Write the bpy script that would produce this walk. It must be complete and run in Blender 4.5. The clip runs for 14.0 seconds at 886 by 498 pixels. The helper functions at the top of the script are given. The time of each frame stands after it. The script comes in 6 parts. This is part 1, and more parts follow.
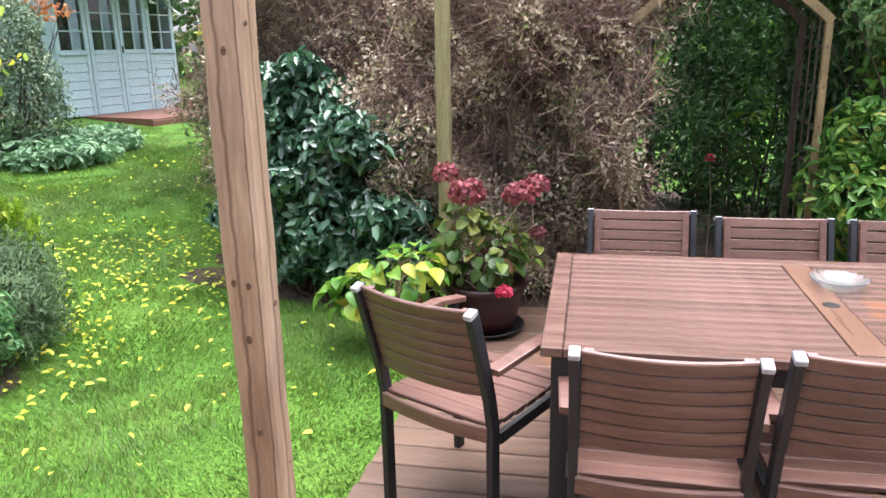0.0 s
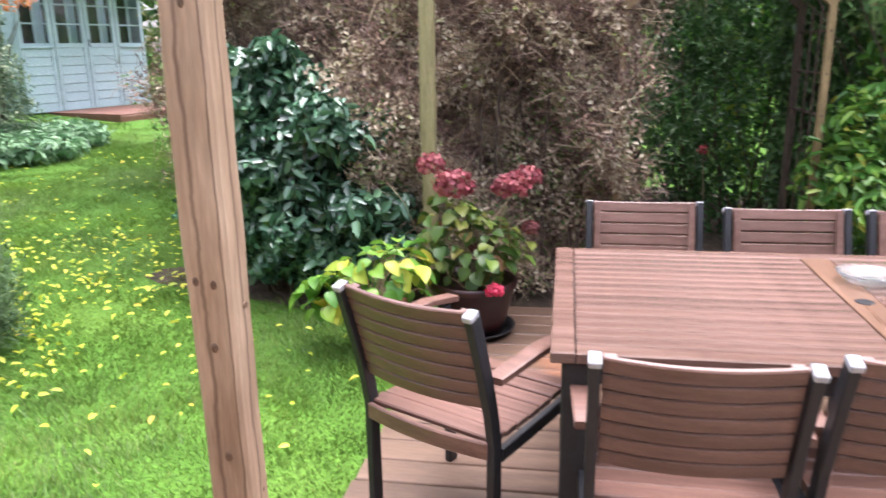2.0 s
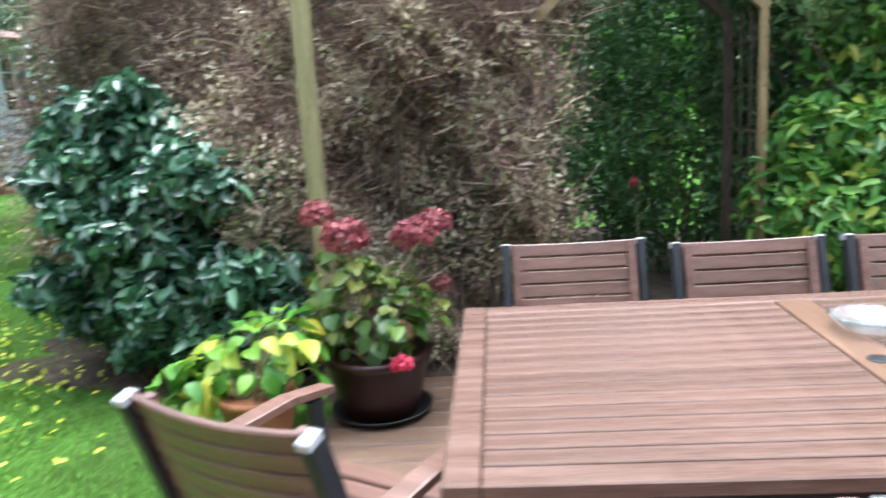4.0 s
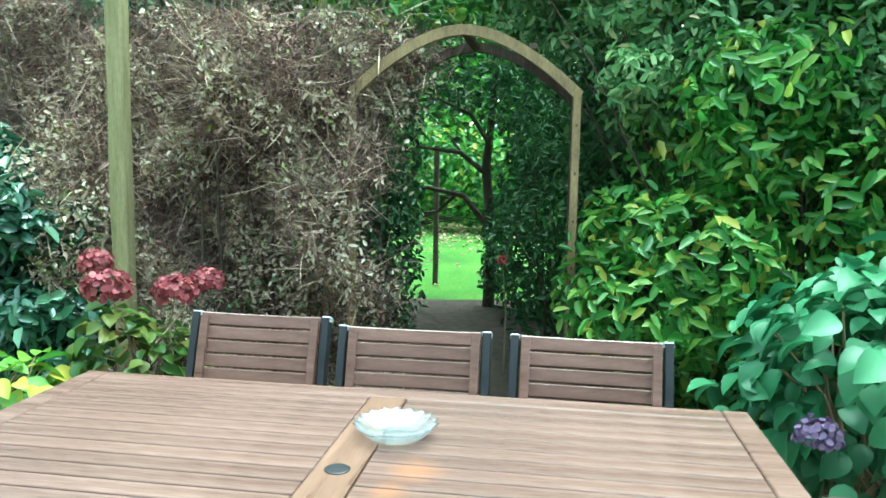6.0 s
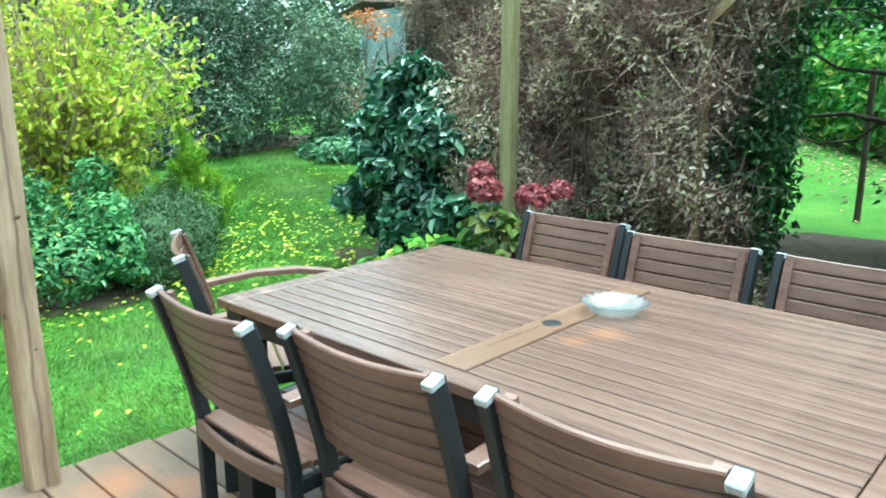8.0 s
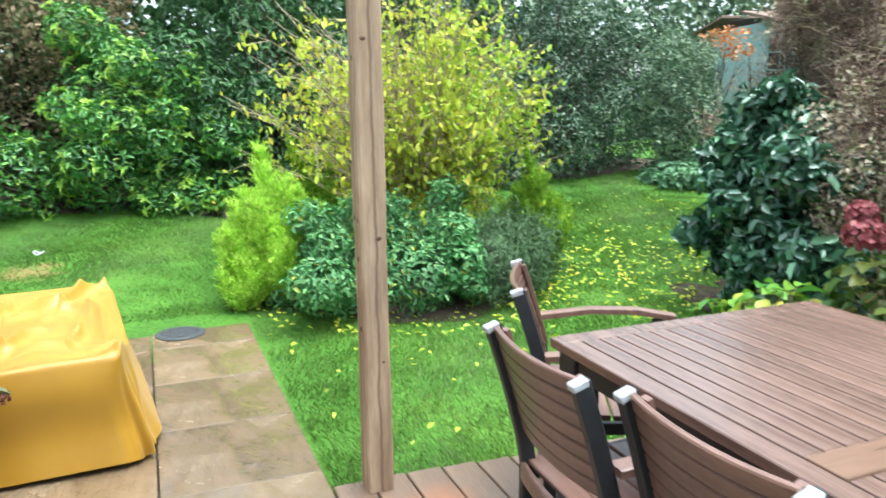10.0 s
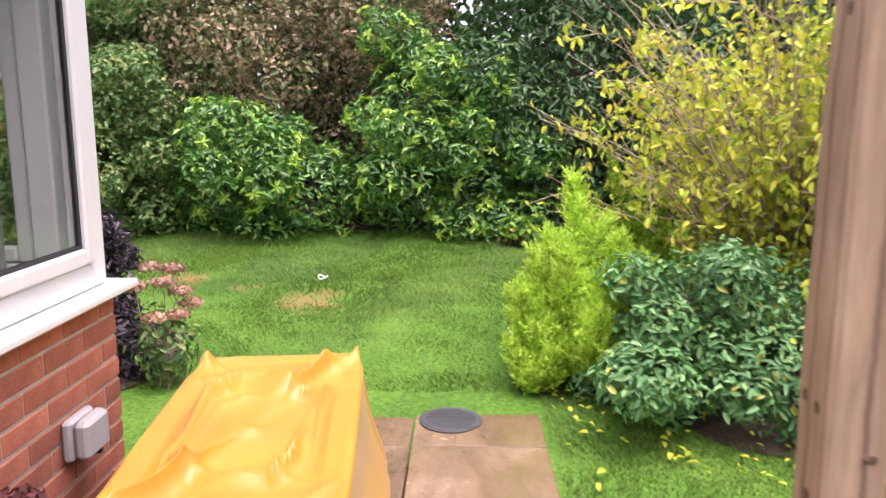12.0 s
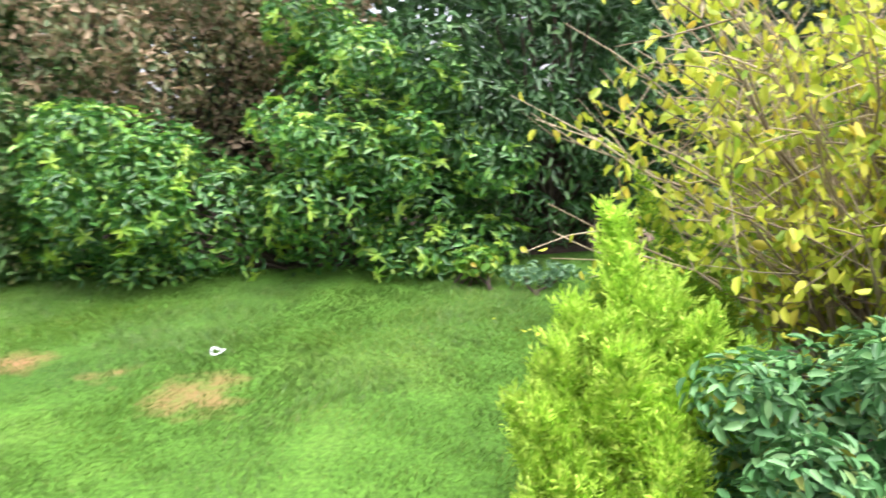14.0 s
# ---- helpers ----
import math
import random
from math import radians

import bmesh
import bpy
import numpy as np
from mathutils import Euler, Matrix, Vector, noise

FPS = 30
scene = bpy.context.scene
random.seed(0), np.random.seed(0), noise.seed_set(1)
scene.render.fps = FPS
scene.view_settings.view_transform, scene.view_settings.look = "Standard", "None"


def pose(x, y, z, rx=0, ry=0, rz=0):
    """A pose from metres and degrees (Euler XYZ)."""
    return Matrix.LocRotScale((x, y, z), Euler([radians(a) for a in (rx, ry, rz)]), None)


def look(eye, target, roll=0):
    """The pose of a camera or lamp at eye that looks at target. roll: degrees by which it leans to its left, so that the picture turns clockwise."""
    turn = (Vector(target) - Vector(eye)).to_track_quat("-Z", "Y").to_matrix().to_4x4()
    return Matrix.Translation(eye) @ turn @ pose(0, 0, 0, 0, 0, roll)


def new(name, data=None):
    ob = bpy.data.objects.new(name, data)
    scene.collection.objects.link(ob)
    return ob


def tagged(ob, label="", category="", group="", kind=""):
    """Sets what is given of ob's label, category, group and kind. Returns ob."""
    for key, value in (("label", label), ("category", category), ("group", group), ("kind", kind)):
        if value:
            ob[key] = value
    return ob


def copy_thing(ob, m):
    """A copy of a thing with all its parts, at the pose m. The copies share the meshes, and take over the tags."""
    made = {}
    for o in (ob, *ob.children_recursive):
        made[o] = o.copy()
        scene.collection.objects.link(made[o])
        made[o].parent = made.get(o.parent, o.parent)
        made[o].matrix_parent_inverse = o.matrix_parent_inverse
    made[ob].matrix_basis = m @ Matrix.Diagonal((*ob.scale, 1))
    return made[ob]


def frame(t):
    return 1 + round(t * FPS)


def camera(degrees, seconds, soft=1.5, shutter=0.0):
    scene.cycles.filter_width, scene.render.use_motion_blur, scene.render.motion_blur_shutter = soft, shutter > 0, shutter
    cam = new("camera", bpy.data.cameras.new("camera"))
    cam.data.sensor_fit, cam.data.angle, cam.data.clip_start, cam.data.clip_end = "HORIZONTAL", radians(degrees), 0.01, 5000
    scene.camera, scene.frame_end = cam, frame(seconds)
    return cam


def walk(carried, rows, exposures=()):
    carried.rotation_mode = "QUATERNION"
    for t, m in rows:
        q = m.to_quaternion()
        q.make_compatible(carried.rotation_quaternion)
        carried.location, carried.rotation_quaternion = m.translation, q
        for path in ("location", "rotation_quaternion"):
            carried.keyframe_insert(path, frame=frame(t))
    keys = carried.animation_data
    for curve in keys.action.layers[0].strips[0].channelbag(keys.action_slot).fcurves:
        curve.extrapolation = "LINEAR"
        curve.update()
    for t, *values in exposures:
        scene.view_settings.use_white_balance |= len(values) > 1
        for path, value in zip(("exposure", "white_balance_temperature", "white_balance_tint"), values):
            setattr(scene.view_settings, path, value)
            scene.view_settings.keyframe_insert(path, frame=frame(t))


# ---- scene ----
cam = camera(61.5, 14.0, shutter=0.3)
PATH = [
    (0, (0.106, -1.96, 1.56), (-0.277, -0.068, 1.035), -1.2),
    (0.5, (0.097, -1.948, 1.556), (-0.251, -0.058, 1.002), -0.7),
    (1, (0.079, -1.903, 1.542), (-0.175, -0.007, 0.959), -0.7),
    (1.5, (0.048, -1.839, 1.527), (-0.123, 0.061, 0.924), -0.9),
    (2, (0.009, -1.727, 1.474), (-0.311, 0.176, 0.948), -1.0),
    (2.5, (-0.021, -1.517, 1.474), (-0.643, 0.32, 0.988), -1.5),
    (3, (-0.072, -1.384, 1.456), (-0.73, 0.414, 0.88), -1.5),
    (3.5, (-0.076, -1.231, 1.416), (-0.495, 0.646, 0.865), -2.9),
    (4, (0.095, -1.057, 1.328), (-0.06, 0.898, 0.936), -3.8),
    (4.2, (0.2, -0.961, 1.313), (0.176, 1.004, 0.942), -4.5),
    (6.3, (1.447, -0.891, 1.375), (1.042, 1.053, 1.141), 2.7),
    (6.5, (1.557, -0.925, 1.393), (1.011, 0.983, 1.148), 2.3),
    (7, (1.822, -1.043, 1.407), (0.903, 0.705, 1.086), 1.5),
    (7.2, (1.848, -1.061, 1.398), (0.807, 0.612, 1.058), 0.9),
    (9.3, (2.072, -1.171, 1.363), (0.451, -0.118, 0.85), -0.9),
    (9.5, (1.998, -1.15, 1.382), (0.304, -0.198, 0.91), -1.1),
    (10, (1.787, -1.047, 1.402), (-0.038, -0.322, 1.022), -0.7),
    (10.5, (1.535, -0.929, 1.407), (-0.373, -0.45, 1.049), 0.6),
    (11, (1.188, -0.901, 1.397), (-0.754, -0.604, 1.025), 1.3),
    (11.5, (0.788, -0.899, 1.411), (-1.176, -0.76, 1.059), 0.2),
    (12, (0.325, -0.89, 1.416), (-1.645, -0.933, 1.072), 0.1),
    (12.5, (-0.159, -0.95, 1.406), (-2.126, -1.078, 1.067), 0.2),
    (13, (-0.598, -0.984, 1.411), (-2.565, -1.126, 1.082), -0.3),
    (13.5, (-0.979, -1.002, 1.415), (-2.944, -1.156, 1.081), -0.6),
    (14, (-1.34, -1.009, 1.411), (-3.306, -0.858, 1.077), -1.2),
]
EXPOSURES = [(0, 2.24, 6150, 20), (1, 2.33, 6300, 25), (1.6, 2.38, 6150, 23), (3, 2.32, 6200, 22), (4.2, 2.40, 5550, 3), (6.3, 2.58, 5200, -21), (7.2, 2.46, 5200, -21), (9.5, 2.2, 5500, -8), (10.5, 2.07, 6000, 6), (11.5, 1.95, 6350, 20), (12, 1.88, 6600, 31), (12.6, 1.88, 6600, 33), (13, 1.99, 6500, 27), (14, 2.15, 6250, 18)]
walk(cam, [(t, look(eye, target, roll)) for t, eye, target, roll in PATH], EXPOSURES)

# ---- light ----
world = bpy.data.worlds.new("overcast")
world.use_nodes = True
scene.world = world
_wn = world.node_tree.nodes
_wl = world.node_tree.links
_sky = _wn.new("ShaderNodeTexSky")
_sky.sky_type = 'NISHITA'
_sky.sun_disc = False
_sky.sun_elevation = radians(78)
_sky.sun_rotation = radians(30)
_sky.dust_density = 4.0
_sky.ozone_density = 1.0
_hsv = _wn.new("ShaderNodeHueSaturation")
_hsv.inputs["Saturation"].default_value = 0.35
_wl.new(_sky.outputs[0], _hsv.inputs["Color"])
_wl.new(_hsv.outputs[0], _wn["Background"].inputs[0])
_wn["Background"].inputs[1].default_value = 0.13
sun_data = bpy.data.lights.new("sun", 'SUN')
sun_data.energy = 1.1
sun_data.angle = radians(60)
sun_data.color = (1.0, 0.97, 0.92)
sun = new("sun", sun_data)
sun.matrix_world = look((0.08, 0.14, 5.98), (0, 0, 5))

RNG = np.random.default_rng(11)

# ---- materials ----
def mat_base(name):
    m = bpy.data.materials.new(name)
    m.use_nodes = True
    nt = m.node_tree
    return m, nt, nt.nodes["Principled BSDF"]


def ramp_node(nt, stops):
    r = nt.nodes.new("ShaderNodeValToRGB")
    e = r.color_ramp.elements
    while len(e) < len(stops):
        e.new(0.5)
    for i, (p, c) in enumerate(stops):
        e[i].position = p
        e[i].color = (*c, 1)
    return r


def noise_node(nt, scale, detail=4.0, stretch=None, rough=0.55):
    tc = nt.nodes.new("ShaderNodeTexCoord")
    mp = nt.nodes.new("ShaderNodeMapping")
    if stretch:
        mp.inputs["Scale"].default_value = stretch
    n = nt.nodes.new("ShaderNodeTexNoise")
    n.inputs["Scale"].default_value = scale
    n.inputs["Detail"].default_value = detail
    n.inputs["Roughness"].default_value = rough
    nt.links.new(tc.outputs["Object"], mp.inputs[0])
    nt.links.new(mp.outputs[0], n.inputs["Vector"])
    return n


def mixc(nt, mode, fac, a, b):
    x = nt.nodes.new("ShaderNodeMix")
    x.data_type = 'RGBA'
    x.blend_type = mode
    for sock, v in ((0, fac), (6, a), (7, b)):
        if isinstance(v, (int, float)):
            x.inputs[sock].default_value = v
        elif isinstance(v, tuple):
            x.inputs[sock].default_value = (*v, 1)
        else:
            nt.links.new(v, x.inputs[sock])
    return x.outputs[2]


def bump(nt, bsdf, height, strength=0.3, dist=0.01):
    b = nt.nodes.new("ShaderNodeBump")
    b.inputs["Strength"].default_value = strength
    b.inputs["Distance"].default_value = dist
    nt.links.new(height, b.inputs["Height"])
    nt.links.new(b.outputs[0], bsdf.inputs["Normal"])


def surface(name, dark, light, scale=8.0, stretch=None, rough=0.6, rough2=None, metal=0.0, relief=0.3, dist=0.005,
            per_object=0.0, fine=None, spec=0.5, grain=0.7):
    """Two-scale noise between two colours, with relief; per_object varies brightness piece by piece."""
    m, nt, b = mat_base(name)
    n1 = noise_node(nt, scale, 5.0, stretch)
    n2 = noise_node(nt, fine or scale * 9, 3.0, stretch)
    r = ramp_node(nt, [(0.3, dark), (0.7, light)])
    nt.links.new(n1.outputs[0], r.inputs[0])
    g = ramp_node(nt, [(0.25, (0.62, 0.62, 0.62)), (0.75, (1.25, 1.25, 1.25))])
    nt.links.new(n2.outputs[0], g.inputs[0])
    col = mixc(nt, 'MULTIPLY', grain, r.outputs[0], g.outputs[0])
    if per_object:
        info = nt.nodes.new("ShaderNodeObjectInfo")
        v = ramp_node(nt, [(0.0, (1 - per_object,) * 3), (1.0, (1 + per_object,) * 3)])
        nt.links.new(info.outputs["Random"], v.inputs[0])
        col = mixc(nt, 'MULTIPLY', 1.0, col, v.outputs[0])
    nt.links.new(col, b.inputs["Base Color"])
    b.inputs["Metallic"].default_value = metal
    b.inputs["Specular IOR Level"].default_value = spec
    rr = nt.nodes.new("ShaderNodeMapRange")
    rr.inputs["To Min"].default_value = rough
    rr.inputs["To Max"].default_value = rough2 if rough2 is not None else min(1.0, rough + 0.2)
    nt.links.new(n1.outputs[0], rr.inputs[0])
    nt.links.new(rr.outputs[0], b.inputs["Roughness"])
    bump(nt, b, n2.outputs[0], relief, dist)
    return m


def foliage(name, stops, rough=0.45, glow=0.25, spec=0.4, patch=1.0):
    """Leaf material: colours spread over the separate leaves, light shining through."""
    m, nt, b = mat_base(name)
    geo = nt.nodes.new("ShaderNodeNewGeometry")
    r = ramp_node(nt, stops)
    nt.links.new(geo.outputs["Random Per Island"], r.inputs[0])
    n = noise_node(nt, 2.2, 3.0)
    g = ramp_node(nt, [(0.3, (0.72, 0.74, 0.72)), (0.7, (1.2, 1.2, 1.15))])
    nt.links.new(n.outputs[0], g.inputs[0])
    col = mixc(nt, 'MULTIPLY', 1.0, r.outputs[0], g.outputs[0])
    if patch > 1.0:
        n = noise_node(nt, 1.7, 8.0)
        g = ramp_node(nt, [(0.36, (0.80, 0.86, 0.88)), (0.52, (1.0, 1.0, 1.0)), (0.66, (1.20, 1.12, 0.97))])
        nt.links.new(n.outputs[0], g.inputs[0])
        col = mixc(nt, 'MULTIPLY', 1.0, col, g.outputs[0])
    nt.links.new(col, b.inputs["Base Color"])
    b.inputs["Roughness"].default_value = rough
    b.inputs["Specular IOR Level"].default_value = spec
    t = nt.nodes.new("ShaderNodeBsdfTranslucent")
    nt.links.new(col, t.inputs[0])
    x = nt.nodes.new("ShaderNodeMixShader")
    x.inputs[0].default_value = glow
    nt.links.new(b.outputs[0], x.inputs[1])
    nt.links.new(t.outputs[0], x.inputs[2])
    nt.links.new(x.outputs[0], nt.nodes["Material Output"].inputs[0])
    return m


def plain_glass(name, tint=(0.95, 0.97, 0.97), rough=0.0):
    m, nt, b = mat_base(name)
    b.inputs["Base Color"].default_value = (*tint, 1)
    b.inputs["Transmission Weight"].default_value = 1.0
    b.inputs["Roughness"].default_value = rough
    b.inputs["IOR"].default_value = 1.45
    return m


M_WOOD = surface("brown_slat", (0.125, 0.066, 0.049), (0.215, 0.122, 0.094), 5, (0.6, 9, 9), 0.2, 0.44, relief=0.25, dist=0.002, per_object=0.12)
M_TABLE = surface("table_slat", (0.115, 0.066, 0.05), (0.20, 0.124, 0.098), 4, (0.5, 8, 8), 0.10, 0.34, relief=0.2, dist=0.002, per_object=0.13)
M_BLACK = surface("black_metal", (0.012, 0.014, 0.017), (0.02, 0.022, 0.026), 12, None, 0.4, relief=0.05)
M_CAP = surface("grey_cap", (0.33, 0.34, 0.36), (0.5, 0.51, 0.53), 30, None, 0.35, grain=0.3)
def stain(m, spots, colour):
    """Worn orange spots at fixed places of the floor."""
    nt = m.node_tree
    b = nt.nodes["Principled BSDF"]
    col = b.inputs["Base Color"].links[0].from_socket
    geo = nt.nodes.new("ShaderNodeNewGeometry")
    warp = nt.nodes.new("ShaderNodeTexNoise")
    warp.inputs["Scale"].default_value = 6.0
    nt.links.new(geo.outputs["Position"], warp.inputs["Vector"])
    for c, size in spots:
        d = nt.nodes.new("ShaderNodeVectorMath")
        d.operation = 'DISTANCE'
        nt.links.new(geo.outputs["Position"], d.inputs[0])
        d.inputs[1].default_value = c
        add = nt.nodes.new("ShaderNodeMath")
        add.operation = 'MULTIPLY_ADD'
        nt.links.new(warp.outputs[0], add.inputs[0])
        add.inputs[1].default_value = size
        nt.links.new(d.outputs["Value"], add.inputs[2])
        mr = nt.nodes.new("ShaderNodeMapRange")
        mr.inputs["From Min"].default_value, mr.inputs["From Max"].default_value = size * 1.5, size * 0.7
        mr.inputs["To Max"].default_value = 0.6
        nt.links.new(add.outputs[0], mr.inputs[0])
        col = mixc(nt, 'MIX', mr.outputs[0], col, colour)
    nt.links.new(col, b.inputs["Base Color"])


M_KNOT = surface("knot", (0.07, 0.038, 0.022), (0.20, 0.12, 0.07), 30, None, 0.6)
M_GREENPOST = surface("algae_post", (0.20, 0.18, 0.075), (0.36, 0.32, 0.16), 7, (5, 5, 0.6), 0.7, relief=0.4, dist=0.004)
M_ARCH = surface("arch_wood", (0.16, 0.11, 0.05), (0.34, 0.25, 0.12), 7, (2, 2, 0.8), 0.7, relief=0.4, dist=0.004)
M_DECK = surface("wet_deck", (0.10, 0.062, 0.042), (0.20, 0.13, 0.09), 3.5, (0.5, 7, 7), 0.22, 0.5, relief=0.3, dist=0.003, per_object=0.16)
stain(M_DECK, (((-0.50, -0.15, 0), 0.16), ((-0.32, 0.0, 0), 0.14), ((0.1, 1.6, 0), 0.3)), (0.34, 0.13, 0.06))
stain(M_TABLE, (((1.02, 0.50, 0.74), 0.07), ((0.99, 0.40, 0.74), 0.05)), (0.30, 0.13, 0.06))
M_TABLE_MID = surface("table_middle", (0.13, 0.072, 0.047), (0.22, 0.127, 0.084), 4, (8, 0.5, 8), 0.18, 0.42, relief=0.2, dist=0.002)
M_BRICK = surface("red_brick", (0.26, 0.078, 0.045), (0.41, 0.145, 0.088), 10, None, 0.75, relief=0.5, dist=0.004, per_object=0.22)
M_MORTAR = surface("mortar", (0.34, 0.28, 0.23), (0.45, 0.38, 0.32), 20, None, 0.85)
M_UPVC = surface("white_upvc", (0.64, 0.65, 0.66), (0.70, 0.71, 0.71), 3, None, 0.28, 0.36, relief=0.0, grain=0.04)
M_SEAL = surface("rubber_seal", (0.015, 0.016, 0.018), (0.03, 0.03, 0.032), 20, None, 0.6)
M_PLASTIC = surface("grey_plastic", (0.30, 0.29, 0.29), (0.36, 0.35, 0.35), 9, None, 0.4, relief=0.03, grain=0.15)
M_SOIL = surface("soil", (0.035, 0.024, 0.016), (0.10, 0.07, 0.045), 14, None, 0.9, relief=1.0, dist=0.02)
M_PLASTER = surface("plaster", (0.62, 0.60, 0.56), (0.70, 0.68, 0.64), 3, None, 0.8, relief=0.1)
M_RUG = surface("room_floor", (0.25, 0.19, 0.13), (0.34, 0.26, 0.18), 5, (0.5, 5, 5), 0.5)
M_ROOF = surface("roof_tiles", (0.16, 0.10, 0.08), (0.26, 0.17, 0.13), 5, None, 0.8, relief=0.6)
M_IRON = surface("cast_iron", (0.035, 0.038, 0.04), (0.075, 0.08, 0.082), 25, None, 0.4, relief=0.4)
M_TERRA = surface("terracotta", (0.36, 0.13, 0.06), (0.50, 0.21, 0.11), 9, None, 0.6, relief=0.2)
M_GLAZE = surface("maroon_glaze", (0.016, 0.004, 0.004), (0.034, 0.008, 0.008), 6, None, 0.3, 0.45, relief=0.05)
M_BLACKPOT = surface("black_plastic", (0.01, 0.01, 0.012), (0.02, 0.02, 0.022), 6, None, 0.35)
M_SHED = surface("pale_blue_paint", (0.36, 0.50, 0.52), (0.44, 0.58, 0.60), 3, (1, 1, 3), 0.5, relief=0.15, per_object=0.05)
M_SHEDDECK = surface("red_brown_boards", (0.13, 0.055, 0.036), (0.22, 0.10, 0.068), 4, (1, 5, 1), 0.5)
M_STONE = surface("buff_stone", (0.42, 0.33, 0.22), (0.55, 0.45, 0.33), 5, None, 0.6)
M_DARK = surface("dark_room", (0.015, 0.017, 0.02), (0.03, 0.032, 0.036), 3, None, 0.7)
# tree bark; also the darkened wood that imitates shade in the arch
M_BARK_SHADED_WOOD = surface("bark", (0.055, 0.04, 0.028), (0.14, 0.105, 0.075), 12, (3, 3, 0.6), 0.85, relief=0.8, dist=0.01)
M_TWIG = foliage("dry_twig", [(0.0, (0.055, 0.033, 0.030)), (0.6, (0.20, 0.125, 0.108)), (1.0, (0.46, 0.34, 0.29))], 0.8, 0.0, 0.2)
M_TAN_TWIG = foliage("tan_twig", [(0.0, (0.22, 0.165, 0.11)), (1.0, (0.52, 0.42, 0.29))], 0.8, 0.0, 0.2)
M_GLASS = plain_glass("window_glass")
M_ASH = plain_glass("pressed_glass", (0.97, 1.0, 1.0), 0.1)
M_ASH.node_tree.nodes["Principled BSDF"].inputs["Transmission Weight"].default_value = 0.94
M_PEBBLE = surface("white_scrap", (0.6, 0.62, 0.62), (0.75, 0.77, 0.77), 20, None, 0.5)


def make_slab_material():
    """Wet buff sandstone paving: mottled colour, darker damp films, low relief."""
    m, nt, b = mat_base("wet_sandstone")
    n1 = noise_node(nt, 2.2, 6.0)
    n2 = noise_node(nt, 9.0, 6.0, (0.6, 1.6, 1))
    n3 = noise_node(nt, 60.0, 3.0)
    r = ramp_node(nt, [(0.28, (0.135, 0.092, 0.052)), (0.5, (0.178, 0.125, 0.078)), (0.72, (0.22, 0.162, 0.108))])
    nt.links.new(n1.outputs[0], r.inputs[0])
    g = ramp_node(nt, [(0.3, (0.75, 0.72, 0.68)), (0.65, (1.1, 1.08, 1.06))])
    nt.links.new(n2.outputs[0], g.inputs[0])
    col = mixc(nt, 'MULTIPLY', 0.8, r.outputs[0], g.outputs[0])
    info = nt.nodes.new("ShaderNodeObjectInfo")
    v = ramp_node(nt, [(0.0, (0.85, 0.82, 0.8)), (1.0, (1.12, 1.1, 1.06))])
    nt.links.new(info.outputs["Random"], v.inputs[0])
    nt.links.new(mixc(nt, 'MULTIPLY', 1.0, col, v.outputs[0]), b.inputs["Base Color"])
    rr = nt.nodes.new("ShaderNodeMapRange")
    n4 = noise_node(nt, 3.0, 8.0)
    n5 = noise_node(nt, 7.0, 5.0, (0.5, 1.8, 1))
    rr.inputs["From Min"].default_value, rr.inputs["From Max"].default_value = 0.40, 0.68
    rr.inputs["To Min"].default_value, rr.inputs["To Max"].default_value = 0.04, 0.36
    nt.links.new(n4.outputs[0], rr.inputs[0])
    nt.links.new(rr.outputs[0], b.inputs["Roughness"])
    film = ramp_node(nt, [(0.44, (1, 1, 1)), (0.56, (0, 0, 0))])
    nt.links.new(n4.outputs[0], film.inputs[0])
    nt.links.new(film.outputs[0], b.inputs["Coat Weight"])
    b.inputs["Coat Roughness"].default_value = 0.03
    b.inputs["Coat IOR"].default_value = 1.33
    b.inputs["Specular IOR Level"].default_value = 0.6
    h = mixc(nt, 'ADD', 0.12, n5.outputs[0], n3.outputs[0])
    bump(nt, b, h, 0.75, 0.03)
    return m


